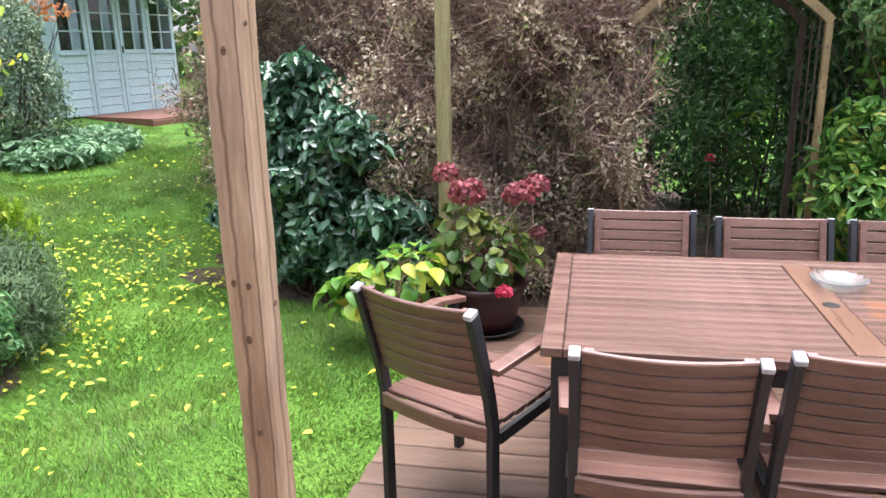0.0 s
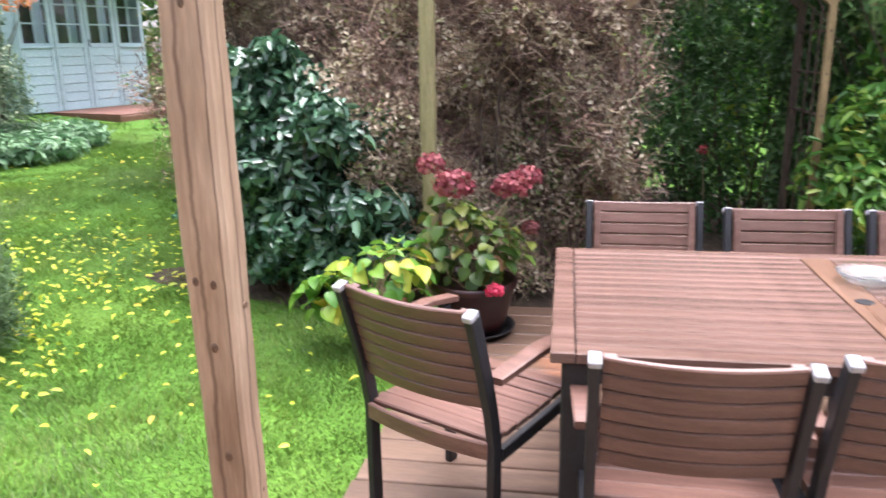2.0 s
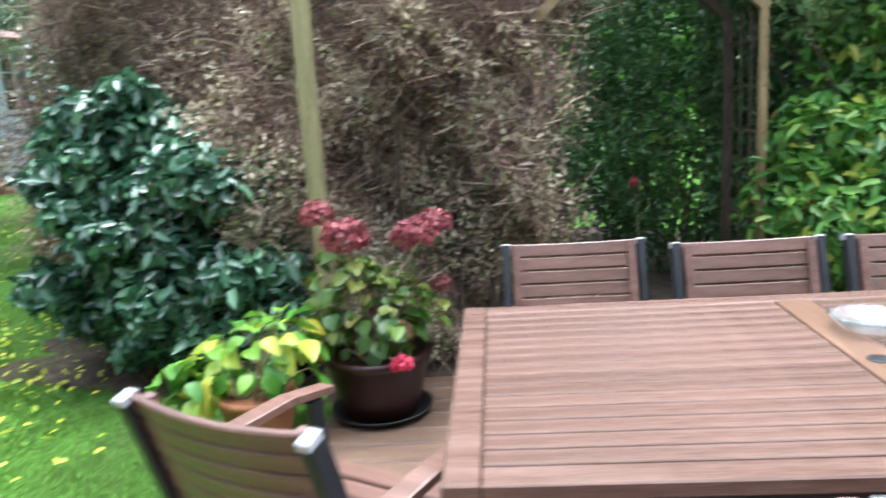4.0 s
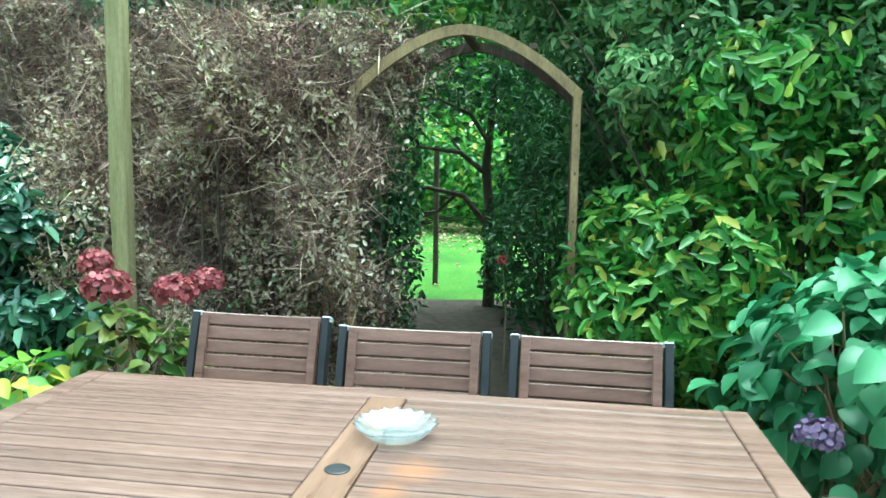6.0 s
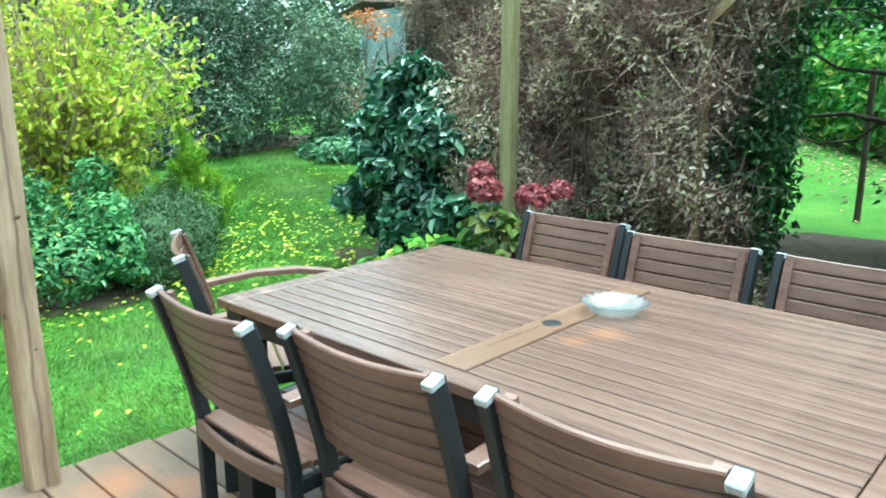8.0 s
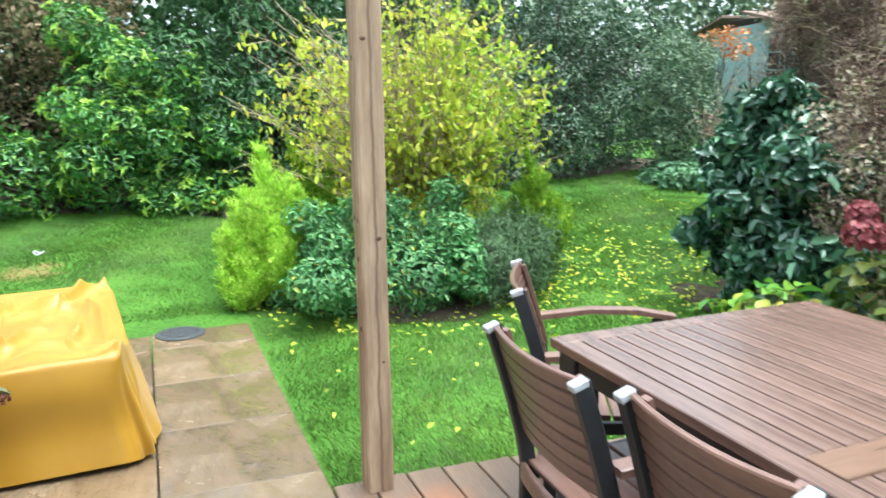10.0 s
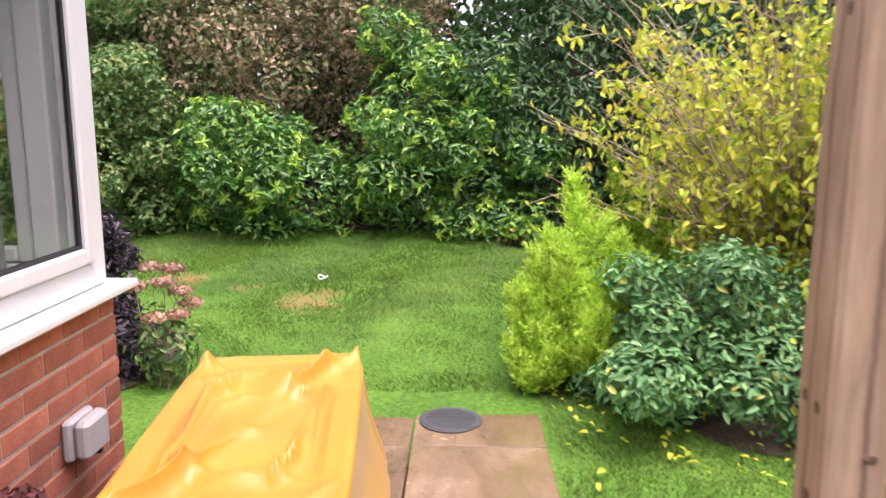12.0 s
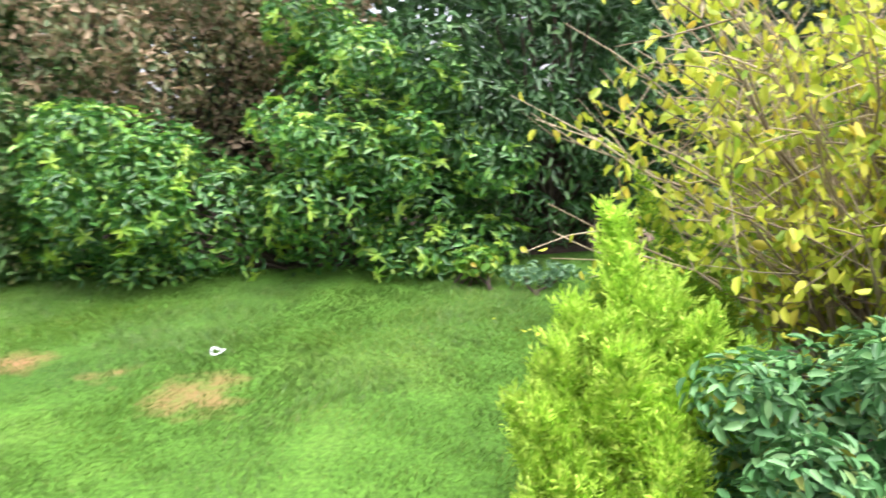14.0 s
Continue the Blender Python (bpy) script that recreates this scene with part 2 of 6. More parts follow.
def make_lawn_material():
    m, nt, b = mat_base("lawn_ground")
    n1 = noise_node(nt, 0.9, 5.0)
    n2 = noise_node(nt, 40.0, 4.0)
    r = ramp_node(nt, [(0.3, (0.055, 0.135, 0.018)), (0.55, (0.085, 0.20, 0.024)), (0.75, (0.13, 0.24, 0.038))])
    nt.links.new(n1.outputs[0], r.inputs[0])
    g = ramp_node(nt, [(0.3, (0.5, 0.5, 0.5)), (0.7, (1.2, 1.2, 1.2))])
    nt.links.new(n2.outputs[0], g.inputs[0])
    col = mixc(nt, 'MULTIPLY', 1.0, r.outputs[0], g.outputs[0])
    tc = nt.nodes.new("ShaderNodeTexCoord")
    warp = noise_node(nt, 5.0, 4.0)
    for (cx, cy), size in (((-4.95, -1.95), 0.26), ((-5.5, -3.05), 0.24), ((-5.25, -2.5), 0.14)):
        d = nt.nodes.new("ShaderNodeVectorMath")
        d.operation = 'DISTANCE'
        flat = nt.nodes.new("ShaderNodeVectorMath")
        flat.operation = 'MULTIPLY'
        flat.inputs[1].default_value = (1, 1, 0)
        nt.links.new(tc.outputs["Object"], flat.inputs[0])
        nt.links.new(flat.outputs[0], d.inputs[0])
        d.inputs[1].default_value = (cx, cy, 0)
        add = nt.nodes.new("ShaderNodeMath")
        add.operation = 'MULTIPLY_ADD'
        nt.links.new(warp.outputs[0], add.inputs[0])
        add.inputs[1].default_value = 0.7
        nt.links.new(d.outputs["Value"], add.inputs[2])
        mr = nt.nodes.new("ShaderNodeMapRange")
        mr.inputs["From Min"].default_value, mr.inputs["From Max"].default_value = size + 0.35, size + 0.1
        nt.links.new(add.outputs[0], mr.inputs[0])
        mr.inputs["To Max"].default_value = 0.95
        col = mixc(nt, 'MIX', mr.outputs[0], col, (0.27, 0.15, 0.07))
    nt.links.new(col, b.inputs["Base Color"])
    b.inputs["Roughness"].default_value = 0.8
    b.inputs["Specular IOR Level"].default_value = 0.15
    bump(nt, b, n2.outputs[0], 0.8, 0.02)
    return m


def make_cover_material():
    """Yellow coated cloth, softly creased and slightly soiled."""
    m, nt, b = mat_base("yellow_cover")
    n1 = noise_node(nt, 3.0, 5.0)
    n2 = noise_node(nt, 220.0, 2.0)
    r = ramp_node(nt, [(0.3, (0.35, 0.178, 0.010)), (0.7, (0.44, 0.232, 0.015))])
    nt.links.new(n1.outputs[0], r.inputs[0])
    nt.links.new(r.outputs[0], b.inputs["Base Color"])
    b.inputs["Roughness"].default_value = 0.4
    b.inputs["Sheen Weight"].default_value = 0.1
    bump(nt, b, n2.outputs[0], 0.08, 0.001)
    return m


def make_post_material():
    """Rough sawn softwood: tan, fine grain, long wandering drying cracks, grey weathering."""
    m, nt, b = mat_base("weathered_post")
    n1 = noise_node(nt, 3.0, 6.0, (6, 6, 0.9))
    n2 = noise_node(nt, 14.0, 4.0, (8, 8, 0.7))
    n3 = noise_node(nt, 2.6, 4.0, (2.5, 2.5, 0.8))
    r = ramp_node(nt, [(0.25, (0.29, 0.19, 0.12)), (0.5, (0.40, 0.28, 0.185)), (0.75, (0.50, 0.375, 0.26))])
    nt.links.new(n1.outputs[0], r.inputs[0])
    g = ramp_node(nt, [(0.3, (0.78, 0.76, 0.74)), (0.65, (1.1, 1.1, 1.1))])
    nt.links.new(n2.outputs[0], g.inputs[0])
    d = ramp_node(nt, [(0.32, (0.70, 0.66, 0.64)), (0.55, (1.05, 1.05, 1.05))])
    nt.links.new(n3.outputs[0], d.inputs[0])
    col = mixc(nt, 'MULTIPLY', 0.9, mixc(nt, 'MULTIPLY', 0.8, r.outputs[0], g.outputs[0]), d.outputs[0])
    tc = nt.nodes.new("ShaderNodeTexCoord")
    xyz = nt.nodes.new("ShaderNodeSeparateXYZ")
    nt.links.new(tc.outputs["Object"], xyz.inputs[0])
    height = n2.outputs[0]
    for axis, place, wander, width in ((0, -0.013, 0.050, 0.0075), (0, 0.036, 0.020, 0.0035), (1, 0.004, 0.045, 0.0085)):
        w = noise_node(nt, 1.6 + 30 * abs(place), 5.0, (0.02, 0.02, 2.2))
        off = nt.nodes.new("ShaderNodeMath")
        off.operation = 'MULTIPLY_ADD'
        nt.links.new(w.outputs[0], off.inputs[0])
        off.inputs[1].default_value = wander
        off.inputs[2].default_value = place - wander / 2
        dist = nt.nodes.new("ShaderNodeMath")
        dist.operation = 'SUBTRACT'
        nt.links.new(xyz.outputs[axis], dist.inputs[0])
        nt.links.new(off.outputs[0], dist.inputs[1])
        ab = nt.nodes.new("ShaderNodeMath")
        ab.operation = 'ABSOLUTE'
        nt.links.new(dist.outputs[0], ab.inputs[0])
        line = nt.nodes.new("ShaderNodeMapRange")
        line.inputs["From Min"].default_value, line.inputs["From Max"].default_value = width, 0.0
        line.inputs["To Max"].default_value = 0.75
        nt.links.new(ab.outputs[0], line.inputs[0])
        col = mixc(nt, 'MIX', line.outputs[0], col, (0.085, 0.045, 0.026))
    nt.links.new(col, b.inputs["Base Color"])
    b.inputs["Roughness"].default_value = 0.6
    bump(nt, b, height, 0.5, 0.005)
    return m


M_POST = make_post_material()
M_SLAB = make_slab_material()
M_LAWN = make_lawn_material()
M_COVER = make_cover_material()

F_GRASS = foliage("grass_blade", [(0.0, (0.074, 0.156, 0.023)), (0.5, (0.106, 0.202, 0.029)), (0.9, (0.150, 0.244, 0.040)), (1.0, (0.23, 0.265, 0.085))], 0.5, 0.35, 0.4, 2.0)
F_CAMELLIA = foliage("glossy_dark_leaf", [(0.0, (0.034, 0.088, 0.05)), (0.7, (0.078, 0.19, 0.108)), (1.0, (0.16, 0.30, 0.165))], 0.22, 0.12, 0.8)
F_LIME = foliage("lime_hydrangea_leaf", [(0.0, (0.07, 0.22, 0.03)), (0.65, (0.20, 0.40, 0.05)), (0.9, (0.40, 0.48, 0.06)), (1.0, (0.55, 0.42, 0.06))], 0.4, 0.3)
F_HYD = foliage("hydrangea_leaf", [(0.0, (0.045, 0.105, 0.022)), (0.6, (0.11, 0.20, 0.034)), (0.9, (0.22, 0.26, 0.05)), (1.0, (0.22, 0.10, 0.05))], 0.4, 0.25)
F_DULL = foliage("fading_leaf", [(0.0, (0.07, 0.09, 0.03)), (0.5, (0.15, 0.14, 0.05)), (1.0, (0.20, 0.09, 0.05))], 0.5, 0.2)
F_BIGHYD = foliage("broad_hydrangea_leaf", [(0.0, (0.045, 0.150, 0.060)), (1.0, (0.098, 0.270, 0.120))], 0.4, 0.25)
F_PINK = foliage("pink_petal", [(0.0, (0.123, 0.019, 0.028)), (0.5, (0.314, 0.067, 0.085)), (1.0, (0.437, 0.162, 0.152))], 0.6, 0.25)
F_RED = foliage("bright_pink_petal", [(0.0, (0.55, 0.02, 0.08)), (1.0, (0.80, 0.10, 0.18))], 0.6, 0.25)
F_DRYRED = foliage("dried_petal", [(0.0, (0.06, 0.015, 0.018)), (0.7, (0.17, 0.045, 0.045)), (1.0, (0.28, 0.11, 0.08))], 0.7, 0.15)
F_MAUVE = foliage("mauve_petal", [(0.0, (0.104, 0.072, 0.160)), (1.0, (0.288, 0.192, 0.336))], 0.6, 0.25)
F_LIMEFLOWER = foliage("lime_petal", [(0.0, (0.35, 0.60, 0.06)), (1.0, (0.55, 0.75, 0.12))], 0.6, 0.25)
F_CONIFER = foliage("golden_conifer", [(0.0, (0.25, 0.47, 0.045)), (0.5, (0.52, 0.78, 0.085)), (1.0, (0.75, 0.90, 0.18))], 0.6, 0.4, 0.2)
F_CONIFER2 = foliage("green_gold_conifer", [(0.0, (0.10, 0.24, 0.02)), (0.6, (0.26, 0.46, 0.035)), (1.0, (0.48, 0.58, 0.05))], 0.6, 0.25, 0.2)
F_YELLOW = foliage("autumn_yellow_leaf", [(0.0, (0.36, 0.48, 0.04)), (0.45, (0.56, 0.63, 0.06)), (0.9, (0.74, 0.72, 0.09)), (1.0, (0.68, 0.52, 0.06))], 0.5, 0.35)
F_YELLOWGREEN = foliage("yellow_green_leaf", [(0.0, (0.20, 0.36, 0.03)), (0.6, (0.36, 0.52, 0.05)), (1.0, (0.52, 0.60, 0.06))], 0.5, 0.35)
F_ROUND = foliage("blue_green_leaf", [(0.0, (0.055, 0.165, 0.055)), (0.6, (0.12, 0.31, 0.10)), (0.95, (0.24, 0.43, 0.17)), (1.0, (0.475, 0.444, 0.053))], 0.45, 0.25, 0.4)
F_ROSEMARY = foliage("grey_green_needle", [(0.0, (0.035, 0.085, 0.03)), (1.0, (0.12, 0.20, 0.08))], 0.6, 0.2)
F_CHOISYA = foliage("bright_shrub_leaf", [(0.0, (0.036, 0.130, 0.032)), (0.6, (0.095, 0.265, 0.052)), (0.88, (0.20, 0.42, 0.068)), (1.0, (0.40, 0.57, 0.09))], 0.35, 0.25, 0.5)
F_MAPLE = foliage("dull_green_leaf", [(0.0, (0.06, 0.145, 0.042)), (0.7, (0.165, 0.305, 0.085)), (1.0, (0.33, 0.345, 0.125))], 0.45, 0.32)
F_BROWNLEAF = foliage("russet_leaf", [(0.0, (0.10, 0.16, 0.06)), (0.4, (0.23, 0.24, 0.11)), (0.75, (0.37, 0.25, 0.155)), (1.0, (0.54, 0.41, 0.26))], 0.6, 0.3)
F_DARKGREEN = foliage("dark_evergreen_leaf", [(0.0, (0.028, 0.078, 0.026)), (0.7, (0.070, 0.170, 0.052)), (1.0, (0.15, 0.27, 0.09))], 0.4, 0.15)
F_OLIVE = foliage("silver_green_leaf", [(0.0, (0.068, 0.129, 0.076)), (0.6, (0.167, 0.251, 0.144)), (1.0, (0.380, 0.455, 0.289))], 0.4, 0.15)
F_PALE = foliage("pale_fine_leaf", [(0.0, (0.09, 0.20, 0.07)), (0.6, (0.22, 0.40, 0.15)), (0.95, (0.40, 0.54, 0.26)), (1.0, (0.55, 0.45, 0.26))], 0.4, 0.4)
F_SILVER = foliage("small_silver_leaf", [(0.0, (0.035, 0.080, 0.045)), (0.6, (0.10, 0.17, 0.095)), (0.9, (0.22, 0.29, 0.18)), (1.0, (0.50, 0.54, 0.42))], 0.35, 0.12)
F_LAUREL = foliage("laurel_leaf", [(0.0, (0.055, 0.175, 0.032)), (0.55, (0.135, 0.345, 0.058)), (0.9, (0.28, 0.47, 0.085)), (1.0, (0.52, 0.50, 0.085))], 0.32, 0.38, 0.5)
F_CREAM = foliage("dry_cream_leaf", [(0.0, (0.26, 0.19, 0.13)), (0.5, (0.56, 0.46, 0.33)), (0.85, (0.84, 0.76, 0.60)), (1.0, (0.345, 0.431, 0.115))], 0.7, 0.2)
F_BROWNDRY = foliage("dry_brown_leaf", [(0.0, (0.08, 0.046, 0.040)), (0.7, (0.26, 0.150, 0.122)), (1.0, (0.55, 0.36, 0.27))], 0.7, 0.15)
F_BRIGHT = foliage("sunlit_field_leaf", [(0.0, (0.08, 0.28, 0.03)), (1.0, (0.28, 0.55, 0.07))], 0.5, 0.4)
F_PURPLE = foliage("purple_leaf", [(0.0, (0.030, 0.022, 0.032)), (0.7, (0.085, 0.060, 0.088)), (1.0, (0.19, 0.15, 0.19))], 0.45, 0.15)
F_SEDUM = foliage("sedum_flower", [(0.0, (0.30, 0.15, 0.10)), (1.0, (0.62, 0.40, 0.30))], 0.7, 0.2)
F_SAGE = foliage("pale_ground_leaf", [(0.0, (0.07, 0.17, 0.08)), (1.0, (0.22, 0.38, 0.20))], 0.5, 0.25)
F_ORANGE = foliage("orange_leaf", [(0.0, (0.45, 0.15, 0.05)), (1.0, (0.65, 0.30, 0.12))], 0.5, 0.3)


# ---- builders ----
def ground_z(x, y):
    """The lie of the land: level by the house, rising towards the back and the summer house."""
    x, y = np.asarray(x, float), np.asarray(y, float)
    back = 0.06 * np.clip(-x - 2.6, 0, 9)
    side = 0.03 * np.clip(y - 1.0, 0, 14) * np.clip((-x - 1.0) / 1.5, 0, 1)
    return -0.03 + back + side


def part(name, bm, material, parent=None, label=""):
    me = bpy.data.meshes.new(name)
    bm.to_mesh(me)
    bm.free()
    me.materials.append(material)
    ob = new(name, me)
    if parent is not None:
        ob.parent = parent
    if label:
        ob["label"] = label
    return ob


def np_part(name, verts, faces, material, parent=None, label="", smooth=False):
    """A mesh from arrays; all faces have the same number of corners."""
    verts, faces = np.asarray(verts, np.float32), np.asarray(faces, np.int32)
    me = bpy.data.meshes.new(name)
    k = faces.shape[1]
    me.vertices.add(len(verts))
    me.vertices.foreach_set("co", verts.ravel())
    me.loops.add(faces.size)
    me.loops.foreach_set("vertex_index", faces.ravel())
    me.polygons.add(len(faces))
    me.polygons.foreach_set("loop_start", np.arange(0, faces.size, k, dtype=np.int32))
    me.update(calc_edges=True)
    if smooth:
        me.polygons.foreach_set("use_smooth", np.ones(len(faces), bool))
    me.materials.append(material)
    ob = new(name, me)
    if parent is not None:
        ob.parent = parent
    if label:
        ob["label"] = label
    return ob


def thing(name, m, label, category, group="", kind=""):
    ob = new(name)
    ob.empty_display_size = 0.1
    ob.matrix_world = m
    return tagged(ob, label, category, group, kind)


def add_box(bm, x0, x1, y0, y1, z0, z1, bevel=0.004, turn=None):
    m = Matrix.Translation(((x0 + x1) / 2, (y0 + y1) / 2, (z0 + z1) / 2)) @ Matrix.Diagonal((x1 - x0, y1 - y0, z1 - z0, 1))
    if turn is not None:
        m = turn @ m
    made = bmesh.ops.create_cube(bm, size=1.0, matrix=m)
    if bevel:
        edges = list({e for v in made["verts"] for e in v.link_edges})
        bmesh.ops.bevel(bm, geom=edges, offset=bevel, segments=1, affect='EDGES')
    return bm


def box(x0, x1, y0, y1, z0, z1, bevel=0.004, turn=None):
    return add_box(bmesh.new(), x0, x1, y0, y1, z0, z1, bevel, turn)


BLOCKS = {}


def block(name, sx, sy, sz, bevel, material, parent, m, label=""):
    """A piece on shared mesh data: a chamfered block centred on its own middle."""
    key = (round(sx, 3), round(sy, 3), round(sz, 3), bevel, material.name)
    if key not in BLOCKS:
        bm = box(-sx / 2, sx / 2, -sy / 2, sy / 2, -sz / 2, sz / 2, bevel)
        me = bpy.data.meshes.new(name)
        bm.to_mesh(me)
        bm.free()
        me.materials.append(material)
        BLOCKS[key] = me
    ob = new(name, BLOCKS[key])
    ob.parent = parent
    ob.matrix_basis = m
    if label:
        ob["label"] = label
    return ob


def lathe(profile, segments=32):
    """A turned shape from (radius, height) pairs."""
    bm = bmesh.new()
    rings = []
    for r, z in profile:
        rings.append([bm.verts.new((r * math.cos(a), r * math.sin(a), z)) for a in np.linspace(0, 2 * math.pi, segments, endpoint=False)])
    for a, b in zip(rings, rings[1:]):
        for i in range(segments):
            j = (i + 1) % segments
            f = bm.faces.new((a[i], a[j], b[j], b[i]))
            f.smooth = True
    bm.faces.new(list(reversed(rings[0])))
    bm.faces.new(rings[-1])
    return bm


def tubes(paths, sides=5):
    """Tapered round stems. paths: (points, radii) each."""
    V, F, base = [], [], 0
    ang = np.linspace(0, 2 * math.pi, sides, endpoint=False)
    for pts, rad in paths:
        pts, rad = np.asarray(pts, float), np.asarray(rad, float)
        d = np.gradient(pts, axis=0)
        d /= np.linalg.norm(d, axis=1, keepdims=True) + 1e-9
        ref = np.where(np.abs(d[:, 2:3]) > 0.9, [[1.0, 0, 0]], [[0, 0, 1.0]])
        u = np.cross(d, ref)
        u /= np.linalg.norm(u, axis=1, keepdims=True) + 1e-9
        w = np.cross(d, u)
        ring = pts[:, None] + rad[:, None, None] * (np.cos(ang)[None, :, None] * u[:, None] + np.sin(ang)[None, :, None] * w[:, None])
        V.append(ring.reshape(-1, 3))
        n = len(pts)
        i = np.arange(n - 1)[:, None] * sides
        j = np.arange(sides)[None]
        k = (j + 1) % sides
        F.append((np.stack([i + j, i + k, i + sides + k, i + sides + j], -1) + base).reshape(-1, 4))
        base += n * sides
    return np.concatenate(V), np.concatenate(F)


def unit(v):
    return v / (np.linalg.norm(v, axis=1, keepdims=True) + 1e-9)


def leaves(P, N, L, W, droop=0.25, axis=None, fold=0.25, simple=False):
    """Folded leaves at P, facing N, L long and W wide (arrays or numbers)."""
    n = len(P)
    L = np.broadcast_to(np.asarray(L, float), (n,))[:, None]
    W = np.broadcast_to(np.asarray(W, float), (n,))[:, None]
    N = unit(N)
    A = RNG.normal(size=(n, 3)) if axis is None else axis
    A = unit(A - (A * N).sum(1, keepdims=True) * N)
    S = np.cross(N, A)
    mid = P + A * L * 0.45
    tip = P + A * L - N * L * droop
    up = N * W * fold
    if simple:
        V = np.stack([P, mid + S * W * 0.5 + up, tip, mid - S * W * 0.5 + up], 1)
        F = np.arange(n)[:, None] * 4 + np.array([[0, 1, 2, 3]])
        return V.reshape(-1, 3), F
    a, b = P + A * L * 0.25, P + A * L * 0.68 - N * L * droop * 0.45
    V = np.stack([P, a + S * W * 0.42 + up, b + S * W * 0.40 + up, tip, b - S * W * 0.40 + up, a - S * W * 0.42 + up], 1)
    base = np.arange(n)[:, None] * 6
    F = np.concatenate([base + np.array([[0, 1, 2, 3]]), base + np.array([[0, 3, 4, 5]])])
    return V.reshape(-1, 3), F


def broad_leaves(P, N, L, W, droop, axis):
    """Rounded oval leaves with a bent midrib, a fold and a pointed tip."""
    n = len(P)
    L = np.broadcast_to(np.asarray(L, float), (n,))[:, None, None]
    W = np.broadcast_to(np.asarray(W, float), (n,))[:, None, None]
    N = unit(N)
    A = unit(axis - (axis * N).sum(1, keepdims=True) * N)
    S = np.cross(N, A)
    t = np.array([0.0, 0.12, 0.3, 0.5, 0.7, 0.87, 1.0])[None, :, None]
    w = np.array([0.0, 0.55, 0.92, 1.0, 0.80, 0.42, 0.0])[None, :, None] * 0.5
    bend = droop * t ** 2
    mid = P[:, None] + A[:, None] * L * t * (1 - 0.25 * bend) - N[:, None] * L * bend
    wave = 1 + 0.12 * np.sin(t * 19 + RNG.uniform(0, 6, (n, 1, 1)))
    up = N[:, None] * W * w * 0.45 * wave
    left, right = mid + S[:, None] * W * w + up, mid - S[:, None] * W * w + up
    V = np.concatenate([mid, left[:, 1:6], right[:, 1:6]], 1)
    F = []
    for a, b in ((7, 1), (12, -1)):
        side = [0] + [a + i for i in range(5)] + [6]
        for i in range(6):
            for tri in ((i, i + 1, side[i + 1]), (i, side[i + 1], side[i])):
                if len(set(tri)) == 3:
                    F.append(tri if b < 0 else tri[::-1])
    F = np.array(F)
    return V.reshape(-1, 3), (np.arange(n)[:, None, None] * 17 + F[None]).reshape(-1, 3)


def lump_points(lumps, n, shell=0.22, rag=0.12, low=None):
    """Points through the outer layers of a heap of uneven ellipsoids, with outward directions."""
    C = np.array([l[:3] for l in lumps], float)
    R = np.array([l[3:] for l in lumps], float)
    area = (R[:, 0] * R[:, 1] + R[:, 1] * R[:, 2] + R[:, 0] * R[:, 2])
    out_p, out_n, need = [], [], n
    while need > 0:
        m = int(need * 1.6) + 50
        w = RNG.choice(len(C), m, p=area / area.sum())
        d = unit(RNG.normal(size=(m, 3)))
        wob = 1 + rag * (np.sin(d[:, 0] * 7 + w * 2.1) * np.sin(d[:, 1] * 6 + 1.3 * w) + np.sin(d[:, 2] * 9 + w + d[:, 0] * 5) * 0.7 + 0.5 * np.sin(d[:, 1] * 17 + d[:, 2] * 13))
        r = wob * (1 - np.abs(RNG.normal(size=m)) * shell)
        p = C[w] + R[w] * d * r[:, None]
        keep = r > 0.15
        for c, q in zip(C, R):
            inside = (((p - c) / q) ** 2).sum(1)
            keep &= (inside > 0.45) | (RNG.random(m) < 0.12)
        keep &= p[:, 2] > (ground_z(p[:, 0], p[:, 1]) + 0.02 if low is None else low)
        nn = unit(d / R[w])
        out_p.append(p[keep])
        out_n.append(nn[keep])
        need -= int(keep.sum())
    return np.concatenate(out_p)[:n], np.concatenate(out_n)[:n]


def clumps(lumps, k, small, large):
    """Breaks smooth crowns into many uneven clumps over a smaller core."""
    P, _ = lump_points(lumps, k, 0.06, 0.2)
    size = RNG.uniform(small, large, k)
    core = [(*l[:3], l[3] * 0.78, l[4] * 0.78, l[5] * 0.8) for l in lumps]
    return core + [(*c, r, r * RNG.uniform(0.85, 1.15), r * RNG.uniform(0.7, 0.95)) for c, r in zip(P, size)]


def stems_to(base, tips, spread=0.06, r0=0.012, r1=0.003, bend=0.25):
    """Curved stems from near base to each tip."""
    paths = []
    for t in tips:
        b = np.array(base, float) + np.append(RNG.normal(size=2) * spread, 0)
        t = np.asarray(t, float)
        s = np.linspace(0, 1, 6)[:, None]
        mid = (b + t) / 2 + np.array([0, 0, bend * np.linalg.norm(t - b)]) * 0.5 + RNG.normal(size=3) * 0.03
        pts = (1 - s) ** 2 * b + 2 * s * (1 - s) * mid + s ** 2 * t
        pts[1:-1] += RNG.normal(size=(4, 3)) * 0.012
        paths.append((pts, np.linspace(r0, r1, 6)))
    return paths


